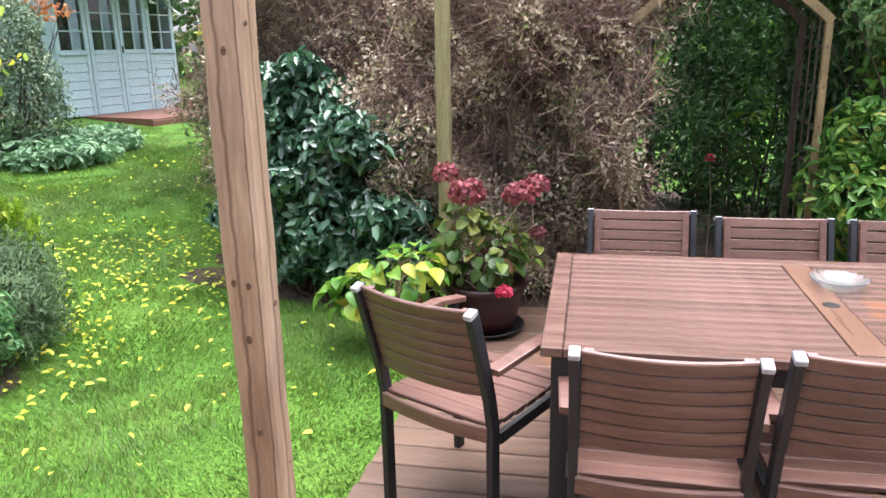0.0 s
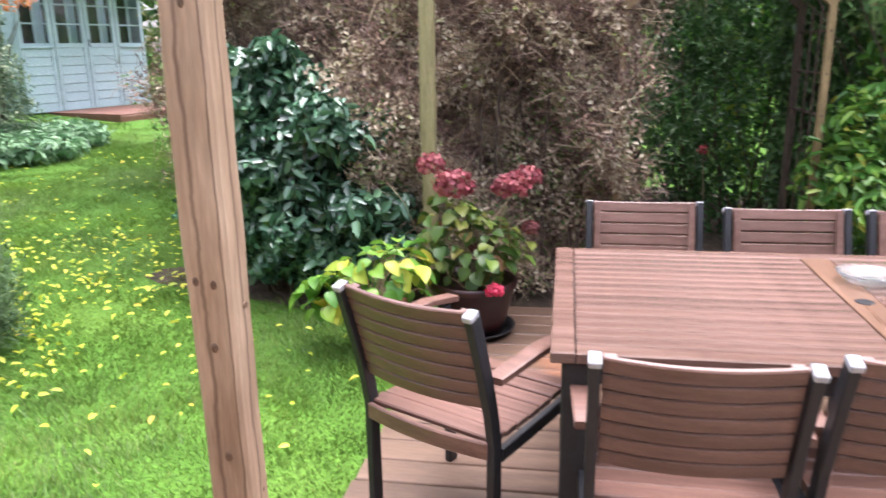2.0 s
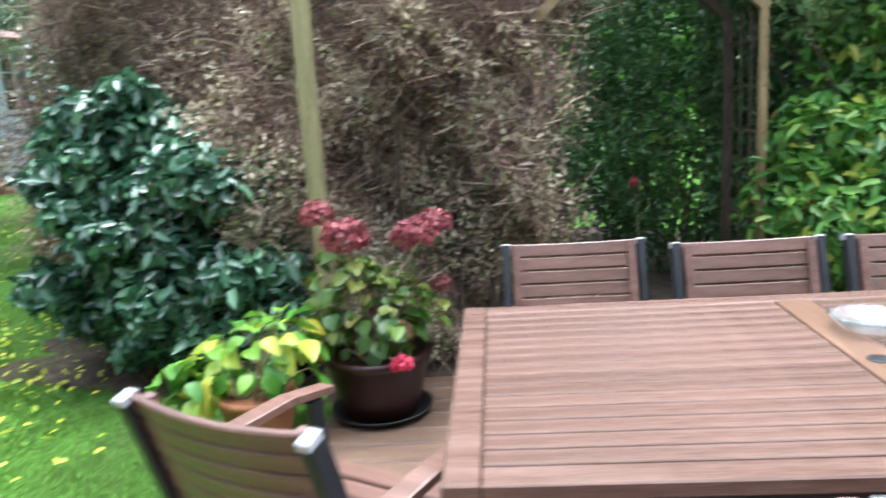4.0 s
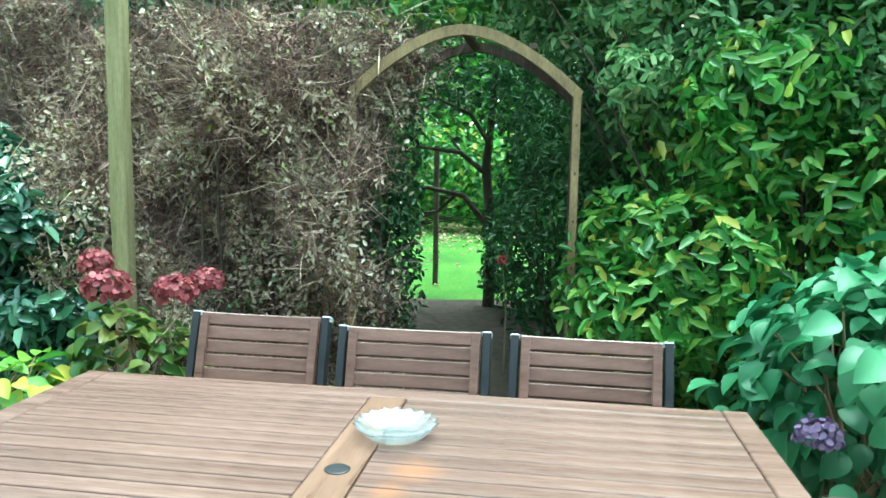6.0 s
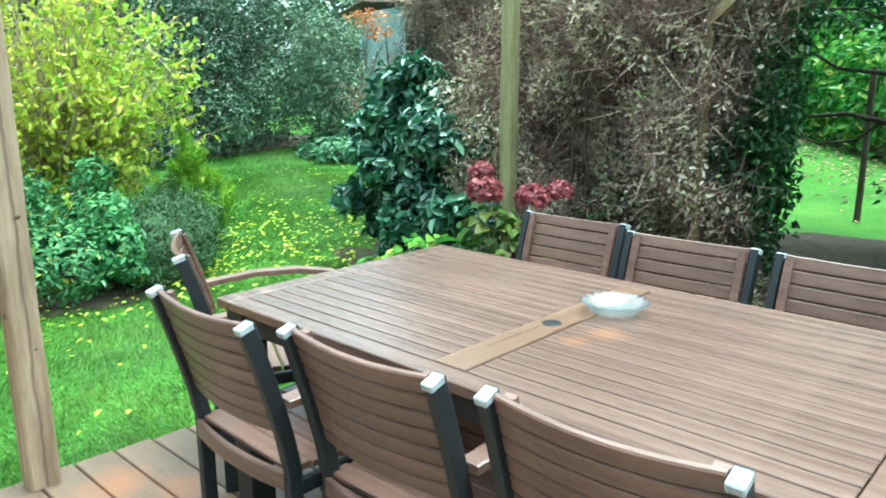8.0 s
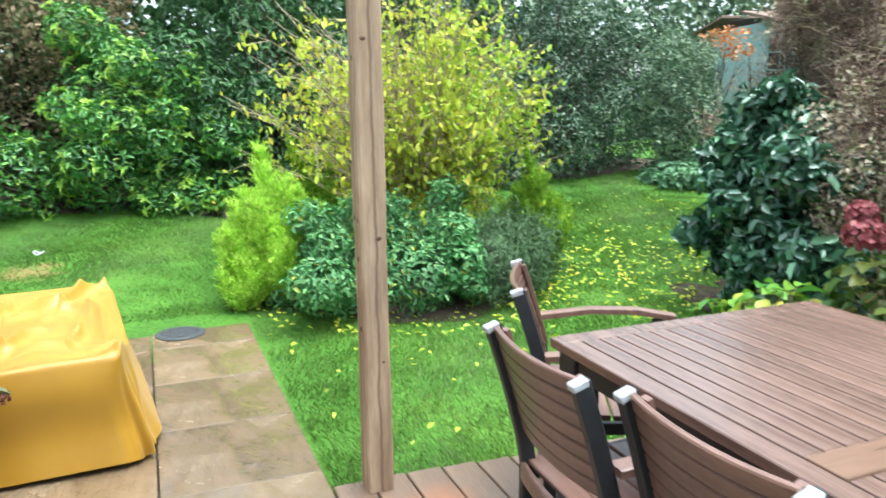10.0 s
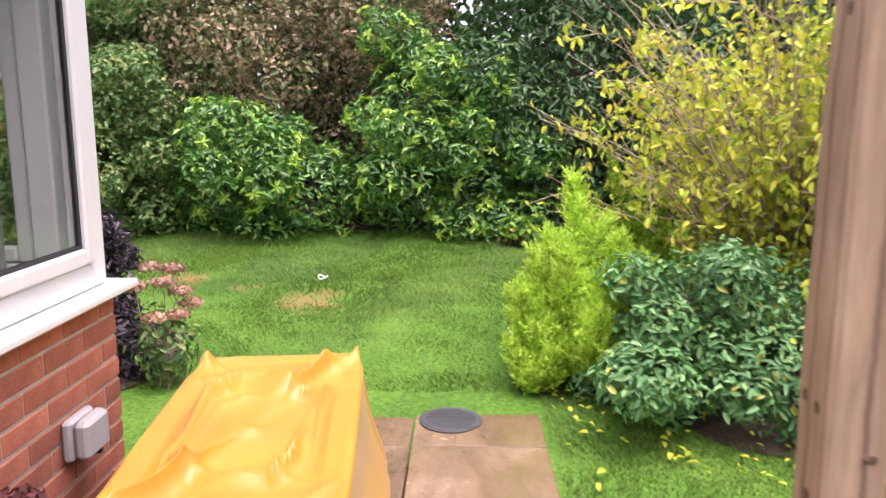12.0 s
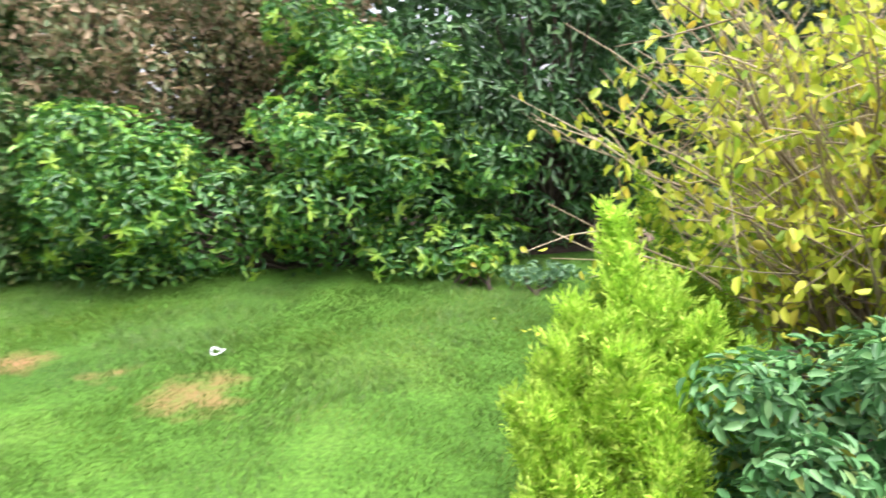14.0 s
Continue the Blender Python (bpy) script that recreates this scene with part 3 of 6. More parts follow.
def shrub(name, base, lumps, n, L, W, material, label, category="shrub", shell=0.22, rag=0.12, up=0.5, wild=0.7, stems=24, droop=0.25,
          simple=False, bark=None, group="", r0=0.014, along=None, fold=0.25):
    """A bush: branching stems and a crown of separate leaves."""
    x, y = base
    z = float(ground_z(x, y))
    ob = thing(name, Matrix.Translation((x, y, z)), label, category, group)
    P, N = lump_points(lumps, n, shell, rag)
    face = unit(N + np.array([0, 0, up]) + RNG.normal(size=N.shape) * wild)
    axis = None if along is None else unit(N * along[0] + np.array([0, 0, along[1]]) + RNG.normal(size=N.shape) * along[2])
    size = RNG.uniform(0.65, 1.25, n)
    off = np.array([x, y, z])
    V, F = leaves(P - off, face, L * size, W * size, droop, axis, fold, simple)
    if stems:
        tips = P[RNG.choice(n, stems)] - off
        tv, tf = tubes(stems_to((0, 0, -0.03), tips * np.array([0.9, 0.9, 0.92]), 0.1, r0))
        np_part("branch_frame", tv, tf, bark or M_BARK_SHADED_WOOD, ob)
    np_part("foliage", V, F, material, ob)
    return ob

# ---- ground ----
def make_ground():
    xs = np.concatenate([[-400, -150, -60, -30], np.arange(-16, 8.01, 0.25), [14, 30, 60, 150, 400]])
    ys = np.concatenate([[-400, -150, -60, -30], np.arange(-10, 18.01, 0.25), [30, 60, 150, 400]])
    X, Y = np.meshgrid(xs, ys, indexing="ij")
    Z = ground_z(X, Y) + 0.012 * np.sin(X * 1.7 + Y) * np.sin(Y * 1.3) * (X < -3.6)
    V = np.stack([X, Y, Z], -1).reshape(-1, 3)
    a = np.arange(len(xs) - 1)[:, None] * len(ys) + np.arange(len(ys) - 1)[None]
    F = np.stack([a, a + len(ys), a + len(ys) + 1, a + 1], -1).reshape(-1, 4)
    return tagged(np_part("ground", V, F, M_LAWN, None, "", True), "gently rising green lawn ground of the garden", "lawn", "", "structure")


make_ground()


def in_bed(x, y, grow=0.0):
    """Inside the island bed in the lawn."""
    return ((x + 4.0) / (1.30 + grow)) ** 2 + ((y - 0.8) / (1.14 + grow)) ** 2 < 1


def soil_patch(name, cx, cy, rx, ry, label, h=0.05):
    n = 48
    V, F = [(cx, cy, float(ground_z(cx, cy)) + h)], []
    for k, (s, hh) in enumerate(((0.5, h), (0.85, h * 0.7), (1.0, 0.006))):
        for i in range(n):
            a = 2 * math.pi * i / n
            w = s * (1 + 0.05 * math.sin(a * 5 + k) + 0.03 * math.sin(a * 11))
            x, y = cx + rx * w * math.cos(a), cy + ry * w * math.sin(a)
            V.append((x, y, float(ground_z(x, y)) + hh + 0.008 * math.sin(a * 17 + k * 3)))
    bm = bmesh.new()
    vs = [bm.verts.new(v) for v in V]
    for i in range(n):
        j = (i + 1) % n
        bm.faces.new((vs[0], vs[1 + i], vs[1 + j]))
        for k in range(2):
            a = 1 + k * n
            bm.faces.new((vs[a + i], vs[a + n + i], vs[a + n + j], vs[a + j]))
    return tagged(part(name, bm, M_SOIL), label, "flower bed", "", "structure")


soil_patch("garden_bed", -4.0, 0.8, 1.30, 1.14, "dark soil island bed in the lawn")
soil_patch("back_bed", -8.6, -1.5, 1.2, 4.8, "dark soil border under the back shrubs")
soil_patch("side_bed", -8.1, 4.6, 0.75, 2.4, "dark leaf-strewn soil under the tall bushes")
soil_patch("hedge_bed", 0.6, 3.0, 3.4, 0.95, "bare dark soil along the hedge and arch", 0.03)
soil_patch("arch_path", 0.5, 4.9, 1.7, 1.5, "dark bare soil path beyond the arch", 0.02)
soil_patch("camellia_bed", -1.65, 2.85, 0.72, 0.5, "dark soil under the glossy evergreen bush", 0.03)
soil_patch("house_bed", -3.75, -3.0, 0.6, 0.5, "dark soil beside the house corner", 0.04)


def make_grass():
    n = 640000
    x = -0.66 - 7.1 * RNG.random(n) ** 1.2
    y = RNG.uniform(-4.9, 8.6, n)
    keep = ~in_bed(x, y, -0.03)
    keep &= ~((y < -0.47) & (x > -3.36))
    keep &= ~((x > -0.72) & (y < 2.4)) & ~((x > -1.0) & (y > 2.1))
    keep &= ~(((x + 1.65) / 0.68) ** 2 + ((y - 2.85) / 0.46) ** 2 < 1)
    keep &= ~(((x + 3.75) / 0.57) ** 2 + ((y + 3.0) / 0.47) ** 2 < 1)
    keep &= ~(((x + 8.6) / 1.17) ** 2 + ((y + 1.5) / 4.75) ** 2 < 1)
    keep &= ~(((x + 8.1) / 0.7) ** 2 + ((y - 4.6) / 2.35) ** 2 < 1)
    worn = np.exp(-(((x + 4.95) / 0.3) ** 2 + ((y + 1.95) / 0.30) ** 2)) + 0.7 * np.exp(-(((x + 5.5) / 0.3) ** 2 + ((y + 3.05) / 0.5) ** 2)) + 0.5 * np.exp(-(((x + 5.25) / 0.2) ** 2 + ((y + 2.5) / 0.3) ** 2))
    keep &= RNG.random(n) > worn * 0.9
    x, y = x[keep], y[keep]
    m = len(x)
    z = ground_z(x, y) - 0.004
    h = RNG.uniform(0.012, 0.036, m)
    a = RNG.uniform(0, 2 * math.pi, m)
    w = RNG.uniform(0.002, 0.0045, m)
    tuft = np.sin(x * 7.1 + 2 * np.sin(y * 4.3)) * np.sin(y * 6.3 + 1.7 * np.sin(x * 5.2))
    h = h * (1.05 + 0.45 * tuft)
    lean = (RNG.normal(size=(m, 2)) * 0.5 + np.stack([np.sin(y * 3.7 + x * 2), np.cos(x * 3.1 - y)], 1) * 0.5) * h[:, None]
    B = np.stack([x, y, z], 1)
    D = np.stack([np.cos(a) * w, np.sin(a) * w, np.zeros(m)], 1)
    T = B + np.stack([lean[:, 0], lean[:, 1], h], 1)
    V = np.stack([B - D, B + D, T], 1).reshape(-1, 3)
    tagged(np_part("grass", V, np.arange(m * 3).reshape(-1, 3), F_GRASS), "short damp bright green lawn grass", "grass", "", "stuff")


make_grass()


def fallen_leaves():
    n = 1250
    c = RNG.random(n)
    x = np.where(c < 0.55, RNG.normal(-3.2, 0.75, n), RNG.uniform(-6.0, -0.9, n))
    y = np.where(c < 0.55, RNG.normal(2.35, 0.75, n), RNG.uniform(-0.4, 6.5, n))
    ring = RNG.random(n) < 0.12
    a = RNG.uniform(-1.9, 1.9, n)
    x = np.where(ring, -4.0 + 1.5 * np.cos(a) * RNG.uniform(0.9, 1.15, n), x)
    y = np.where(ring, 0.8 + 1.35 * np.sin(a) * RNG.uniform(0.9, 1.15, n), y)
    keep = ~in_bed(x, y, -0.25) & ~((x > -0.8)) & ~((y > 1.9) & (x > -1.9)) & (y > -0.45)
    x, y = x[keep], y[keep]
    P = np.stack([x, y, ground_z(x, y) + 0.036], 1)
    N = unit(np.array([0, 0, 1.0]) + RNG.normal(size=P.shape) * 0.3)
    s = RNG.uniform(0.026, 0.056, len(P))
    V, F = leaves(P, N, s, s * 0.6, 0.1)
    tagged(np_part("fallen_leaves", V, F, F_YELLOW), "yellow autumn leaves scattered on the lawn", "leaves", "", "stuff")


fallen_leaves()

# ---- paving ----
patio = thing("patio", Matrix.Translation((0, 0, 0)), "wet buff sandstone slab paving along the house", "paving", "", "structure")
part("bedding", box(-3.36, 4.0, -2.05, -0.495, -0.09, -0.026, 0), M_SOIL, patio, "dark damp joints")

# ---- deck ----
deck = thing("deck", Matrix.Translation((0, 0, 0)), "wet grooved brown timber decking boards", "decking", "", "structure")
part("joists", box(-0.66, 4.0, -0.47, 2.36, -0.12, -0.036, 0), M_DARK, deck)

# ---- house ----
WALL_Y = -2.07
house_wall = tagged(part("wall_south", box(-2.122, -0.62, WALL_Y - 0.25, WALL_Y - 0.003, -0.1, 0.83, 0), M_MORTAR), "low red brick wall of the house under a white window", "wall", "", "structure")
house_wall_r = tagged(part("wall_south_2", box(0.66, 4.0, WALL_Y - 0.25, WALL_Y - 0.003, -0.1, 0.83, 0), M_MORTAR), "low red brick wall of the house beside the door", "wall", "", "structure")
wall_w = tagged(part("wall_west", box(-2.122, -1.88, -5.2, WALL_Y - 0.252, -0.1, 0.83, 0), M_MORTAR), "low red brick side wall of the house", "wall", "", "structure")
tagged(part("wall_back", box(-2.1, 4.2, -5.4, -5.205, -0.1, 2.6, 0), M_PLASTER), "plain pale plaster back wall of the room", "wall", "", "structure")
tagged(part("wall_east", box(4.0, 4.2, -5.2, -2.0, -0.1, 2.6, 0), M_PLASTER), "plain pale end wall of the room", "wall", "", "structure")
tagged(part("floor", box(-1.875, 3.995, -5.2, -2.33, -0.05, 0.13, 0), M_RUG), "brown wooden floor inside the house", "floor", "", "structure")
tagged(part("ceiling", box(-2.2, 4.2, -5.4, -1.98, 2.42, 2.6, 0.01), M_PLASTER), "plain pale ceiling over the room", "ceiling", "", "structure")


def window_unit(name, width, height, m, label, panes=1):
    """White frame in the xz plane, outside towards +y, with glass panes in black seals."""
    ob = thing(name, m, label, "window", "", "structure")
    f, d = 0.085, 0.07
    bm = bmesh.new()
    add_box(bm, 0, f, -d, 0, 0, height, 0.006)
    add_box(bm, width - f, width, -d, 0, 0, height, 0.006)
    add_box(bm, f, width - f, -d, 0, 0, f, 0.006)
    add_box(bm, f, width - f, -d, 0, height - f, height, 0.006)
    part("window_frame", bm, M_UPVC, ob)
    step = (width - 2 * f) / panes
    for i in range(panes):
        x0, x1 = f + i * step + 0.004, f + (i + 1) * step - 0.004
        s = 0.055
        bm = bmesh.new()
        add_box(bm, x0, x0 + s, -d + 0.01, 0.016, f + 0.004, height - f - 0.004, 0.008)
        add_box(bm, x1 - s, x1, -d + 0.01, 0.016, f + 0.004, height - f - 0.004, 0.008)
        add_box(bm, x0 + s, x1 - s, -d + 0.01, 0.016, f + 0.004, f + s, 0.008)
        add_box(bm, x0 + s, x1 - s, -d + 0.01, 0.016, height - f - s, height - f - 0.004, 0.008)
        sash = part("sash", bm, M_UPVC, ob)
        g = 0.012
        bm = bmesh.new()
        add_box(bm, x0 + s, x0 + s + g, -0.03, -0.002, f + s, height - f - s, 0)
        add_box(bm, x1 - s - g, x1 - s, -0.03, -0.002, f + s, height - f - s, 0)
        add_box(bm, x0 + s + g, x1 - s - g, -0.03, -0.002, f + s, f + s + g, 0)
        add_box(bm, x0 + s + g, x1 - s - g, -0.03, -0.002, height - f - s - g, height - f - s, 0)
        part("rubber_seal", bm, M_SEAL, sash)
        pane = part("pane", box(x0 + s + g, x1 - s - g, -0.026, -0.008, f + s + g, height - f - s - g, 0), M_GLASS, sash)
        pane.visible_shadow = False
    return ob


window_unit("window_1", 1.505, 1.56, pose(-2.155, WALL_Y - 0.03, 0.862), "white plastic framed window above the brick wall", 2)
window_unit("window_2", 3.3, 1.56, pose(0.68, WALL_Y - 0.03, 0.862), "white plastic framed wide window above the brick wall", 3)
window_unit("window_3", 2.9, 1.56, pose(-2.10, -5.1, 0.862, 0, 0, 90), "white plastic framed side window of the house", 3)
tagged(part("window_sill", box(-2.235, -0.63, WALL_Y - 0.2, WALL_Y + 0.045, 0.832, 0.86, 0.006), M_UPVC), "white plastic window sill with a few specks", "window sill", "", "structure")
tagged(part("window_sill_2", box(0.665, 4.0, WALL_Y - 0.2, WALL_Y + 0.045, 0.832, 0.86, 0.006), M_UPVC), "white plastic window sill beside the door", "window sill", "", "structure")

def curtain():
    """A gathered grey net curtain added behind the corner window, imitating a grey reflection."""
    ob = thing("curtain", pose(-2.0, WALL_Y - 0.30, 0.88), "grey gathered net curtain added behind the window for a grey reflection", "curtain")
    n = 120
    x = np.linspace(0, 0.62, n)
    y = 0.018 * np.sin(x * 75) + 0.008 * np.sin(x * 190 + 1)
    lo, hi = np.stack([x, y, 0 * x], 1), np.stack([x, y * 0.8, 0 * x + 1.5], 1)
    V = np.concatenate([lo, hi, lo + [0, -0.004, 0], hi + [0, -0.004, 0]])
    i = np.arange(n - 1)
    F = np.concatenate([np.stack([i, i + 1, n + i + 1, n + i], 1), np.stack([2 * n + i + 1, 2 * n + i, 3 * n + i, 3 * n + i + 1], 1)])
    np_part("cloth", V, F, M_GREY_REFLECTION, ob, "", True)
    rail, rf = tubes([(np.array([[-0.05, 0, 1.51], [0.3, 0, 1.51], [0.67, 0, 1.51]]), np.array([0.01, 0.01, 0.01]))], 8)
    np_part("rail", rail, rf, M_UPVC, ob)


# grey of the reflection in the glass, put into the added curtain
M_GREY_REFLECTION = surface("grey_reflection", (0.15, 0.15, 0.16), (0.20, 0.20, 0.21), 6, None, 0.8, grain=0.2)
curtain()

# door frame, threshold and the leaf folded back outside
door_frame = thing("door_1", pose(-0.60, WALL_Y - 0.03, 0), "white plastic door frame, door standing open", "door", "", "structure")
bm = bmesh.new()
add_box(bm, 0, 0.07, -0.07, 0, 0.0, 2.42, 0.006)
add_box(bm, 1.18, 1.25, -0.07, 0, 0.0, 2.42, 0.006)
add_box(bm, 0.07, 1.18, -0.07, 0, 2.33, 2.42, 0.006)
part("door_frame", bm, M_UPVC, door_frame)
part("threshold", box(0.0, 1.25, -0.22, 0.06, 0.0, 0.145, 0.008), M_UPVC, door_frame)
leaf = thing("glazed_door", pose(0.60, WALL_Y + 0.055, 0.15, 0, 0, 4), "white plastic glazed door folded open against the house", "door")
bm = bmesh.new()
add_box(bm, 0, 0.115, 0, 0.065, 0, 2.15, 0.006)
add_box(bm, 0.985, 1.10, 0, 0.065, 0, 2.15, 0.006)
add_box(bm, 0.115, 0.985, 0, 0.065, 0, 0.16, 0.006)
add_box(bm, 0.115, 0.985, 0, 0.065, 2.03, 2.15, 0.006)
part("door_leaf_frame", bm, M_UPVC, leaf)
bm = bmesh.new()
add_box(bm, 0.115, 0.13, 0.012, 0.053, 0.16, 2.03, 0)
add_box(bm, 0.97, 0.985, 0.012, 0.053, 0.16, 2.03, 0)
add_box(bm, 0.13, 0.97, 0.012, 0.053, 0.16, 0.175, 0)
add_box(bm, 0.13, 0.97, 0.012, 0.053, 2.015, 2.03, 0)
part("rubber_seal", bm, M_SEAL, leaf)
pane = part("pane", box(0.13, 0.97, 0.022, 0.042, 0.175, 2.015, 0), M_GLASS, leaf)
pane.visible_shadow = False
bm = bmesh.new()
add_box(bm, 1.025, 1.06, 0.065, 0.075, 0.82, 1.06, 0.004)
add_box(bm, 1.035, 1.052, 0.075, 0.115, 0.95, 0.97, 0.004)
add_box(bm, 0.92, 1.052, 0.10, 0.118, 0.948, 0.972, 0.006)
part("door_handle", bm, M_UPVC, leaf)

sock = thing("outdoor_socket", pose(-1.80, WALL_Y, 0.40), "weatherproof grey plastic outdoor socket box on the brick wall", "socket")
part("socket_back", box(-0.075, 0.075, 0.002, 0.035, 0, 0.13, 0.01), M_PLASTIC, sock)
part("socket_lid", box(-0.07, 0.072, 0.037, 0.085, 0.006, 0.127, 0.014), M_PLASTIC, sock)
part("cable_plug", box(-0.045, -0.025, 0.04, 0.07, -0.014, 0.008, 0.004), M_BLACKPOT, sock)

# ---- garden table ----
TX, TY, TZ = 1.77, 1.0, 0.74
table = thing("garden_table", pose(0, 0, 0), "large rain-wet brown slatted garden table with black legs", "table")
fr = 0.062
X0 = -0.018
mid0, mid1 = 0.822, 0.916
part("end_board", box(X0, X0 + fr, 0, TY, TZ - 0.03, TZ, 0.003), M_TABLE, table)
part("end_board", box(TX - fr, TX, 0, TY, TZ - 0.03, TZ, 0.003), M_TABLE, table)
bm = box(mid0, mid1, 0.066, TY - 0.066, TZ - 0.03, TZ + 0.0005, 0.002)
part("middle_board", bm, M_TABLE_MID, table, "warmer brown middle board")
part("side_board", box(X0 + fr + 0.002, TX - fr - 0.002, 0, 0.062, TZ - 0.03, TZ - 0.001, 0.003), M_TABLE, table)
part("side_board", box(X0 + fr + 0.002, TX - fr - 0.002, TY - 0.062, TY, TZ - 0.03, TZ - 0.001, 0.003), M_TABLE, table)
nsl = 15
pitch = (TY - 0.130) / nsl
for half in ((X0 + fr + 0.003, mid0 - 0.003), (mid1 + 0.003, TX - fr - 0.003)):
    for i in range(nsl):
        y = 0.065 + pitch * (i + 0.5)
        block("table_slat", half[1] - half[0], pitch - 0.006, 0.022, 0.002, M_TABLE, table, Matrix.Translation(((half[0] + half[1]) / 2, y, TZ - 0.0125)))
hole = part("parasol_hole", lathe([(0.026, 0), (0.026, 0.0015), (0.021, 0.002)], 24), M_BLACKPOT, table)
hole.matrix_basis = Matrix.Translation((0.87, 0.472, TZ + 0.0008))
for x in (0.012, TX - 0.012 - 0.085):
    for y in (0.012, TY - 0.012 - 0.085):
        part("leg", box(x, x + 0.085, y, y + 0.085, 0.0, TZ - 0.031, 0.004), M_BLACK, table)
part("apron", box(0.1, TX - 0.1, 0.02, 0.05, TZ - 0.09, TZ - 0.0315, 0.003), M_BLACK, table)
part("apron", box(0.1, TX - 0.1, TY - 0.05, TY - 0.02, TZ - 0.09, TZ - 0.0315, 0.003), M_BLACK, table)
part("apron", box(0.02, 0.05, 0.1, TY - 0.1, TZ - 0.09, TZ - 0.0315, 0.003), M_BLACK, table)
part("apron", box(TX - 0.05, TX - 0.02, 0.1, TY - 0.1, TZ - 0.09, TZ - 0.0315, 0.003), M_BLACK, table)
part("crossbar", box(mid0 + 0.03, mid1 - 0.03, 0.055, TY - 0.055, TZ - 0.075, TZ - 0.0315, 0.003), M_BLACK, table)


def ashtray():
    ob = thing("ashtray", pose(0.946, 0.665, TZ + 0.001), "round fluted clear glass ashtray on the table", "ashtray")
    bm = bmesh.new()
    n = 72
    rings = []
    for r, z, flute in ((0.045, 0.0, 0), (0.060, 0.004, 0.003), (0.083, 0.026, 0.006), (0.090, 0.034, 0.007), (0.084, 0.036, 0.005), (0.070, 0.022, 0.001), (0.048, 0.009, 0), (0.001, 0.008, 0)):
        rings.append([bm.verts.new(((r + flute * math.cos(18 * a)) * math.cos(a), (r + flute * math.cos(18 * a)) * math.sin(a), z + 0.4 * flute * math.cos(18 * a)))
                      for a in np.linspace(0, 2 * math.pi, n, endpoint=False)])
    for a, b in zip(rings, rings[1:]):
        for i in range(n):
            j = (i + 1) % n
            bm.faces.new((a[i], a[j], b[j], b[i])).smooth = True
    bm.faces.new(list(reversed(rings[0])))
    bmesh.ops.remove_doubles(bm, verts=rings[-1], dist=0.003)
    part("bowl", bm, M_ASH, ob)


ashtray()


# ---- chairs ----
def swept_bar(points, w, d, bevel=0.003):
    """A flat bar of section w (x) by d along points in the yz plane at x."""
    bm = bmesh.new()
    pts = [Vector(p) for p in points]
    rings = []
    for i, p in enumerate(pts):
        t = (pts[min(i + 1, len(pts) - 1)] - pts[max(i - 1, 0)]).normalized()
        s = Vector((1, 0, 0))
        u = s.cross(t).normalized()
        c = 0.18
        ring = []
        for a, b in ((-1, -1 + c), (-1 + c, -1), (1 - c, -1), (1, -1 + c), (1, 1 - c), (1 - c, 1), (-1 + c, 1), (-1, 1 - c)):
            ring.append(bm.verts.new(p + s * (a * w / 2) + u * (b * d / 2)))
        rings.append(ring)
    for a, b in zip(rings, rings[1:]):
        for i in range(8):
            j = (i + 1) % 8
            bm.faces.new((a[i], a[j], b[j], b[i]))
    bm.faces.new(list(reversed(rings[0])))
    bm.faces.new(rings[-1])
    bmesh.ops.recalc_face_normals(bm, faces=bm.faces)
    return bm


def curved_slat(width, height, thick, bow, tilt=0.0):
    """A slat along x, bowed by bow in y; upright by height in z."""
    bm = bmesh.new()
    n = 10
    prev = None
    c = min(thick, height) * 0.22
    for i in range(n + 1):
        x = -width / 2 + width * i / n
        b = -bow * (1 - (2 * x / width) ** 2)
        sec = [(-thick / 2 + c, -height / 2), (thick / 2 - c, -height / 2), (thick / 2, -height / 2 + c), (thick / 2, height / 2 - c),
               (thick / 2 - c, height / 2), (-thick / 2 + c, height / 2), (-thick / 2, height / 2 - c), (-thick / 2, -height / 2 + c)]
        ring = [bm.verts.new((x, y + b, z)) for y, z in sec]
        if prev:
            for k in range(8):
                j = (k + 1) % 8
                bm.faces.new((prev[k], prev[j], ring[j], ring[k]))
        else:
            bm.faces.new(list(reversed(ring)))
        prev = ring
    bm.faces.new(prev)
    bmesh.ops.recalc_face_normals(bm, faces=bm.faces)
    return bm


def back_line(z):
    """How far back the chair's back post stands at height z."""
    return -0.215 - (0.0 if z < 0.43 else 0.11 * ((z - 0.43) / 0.41) ** 1.25)


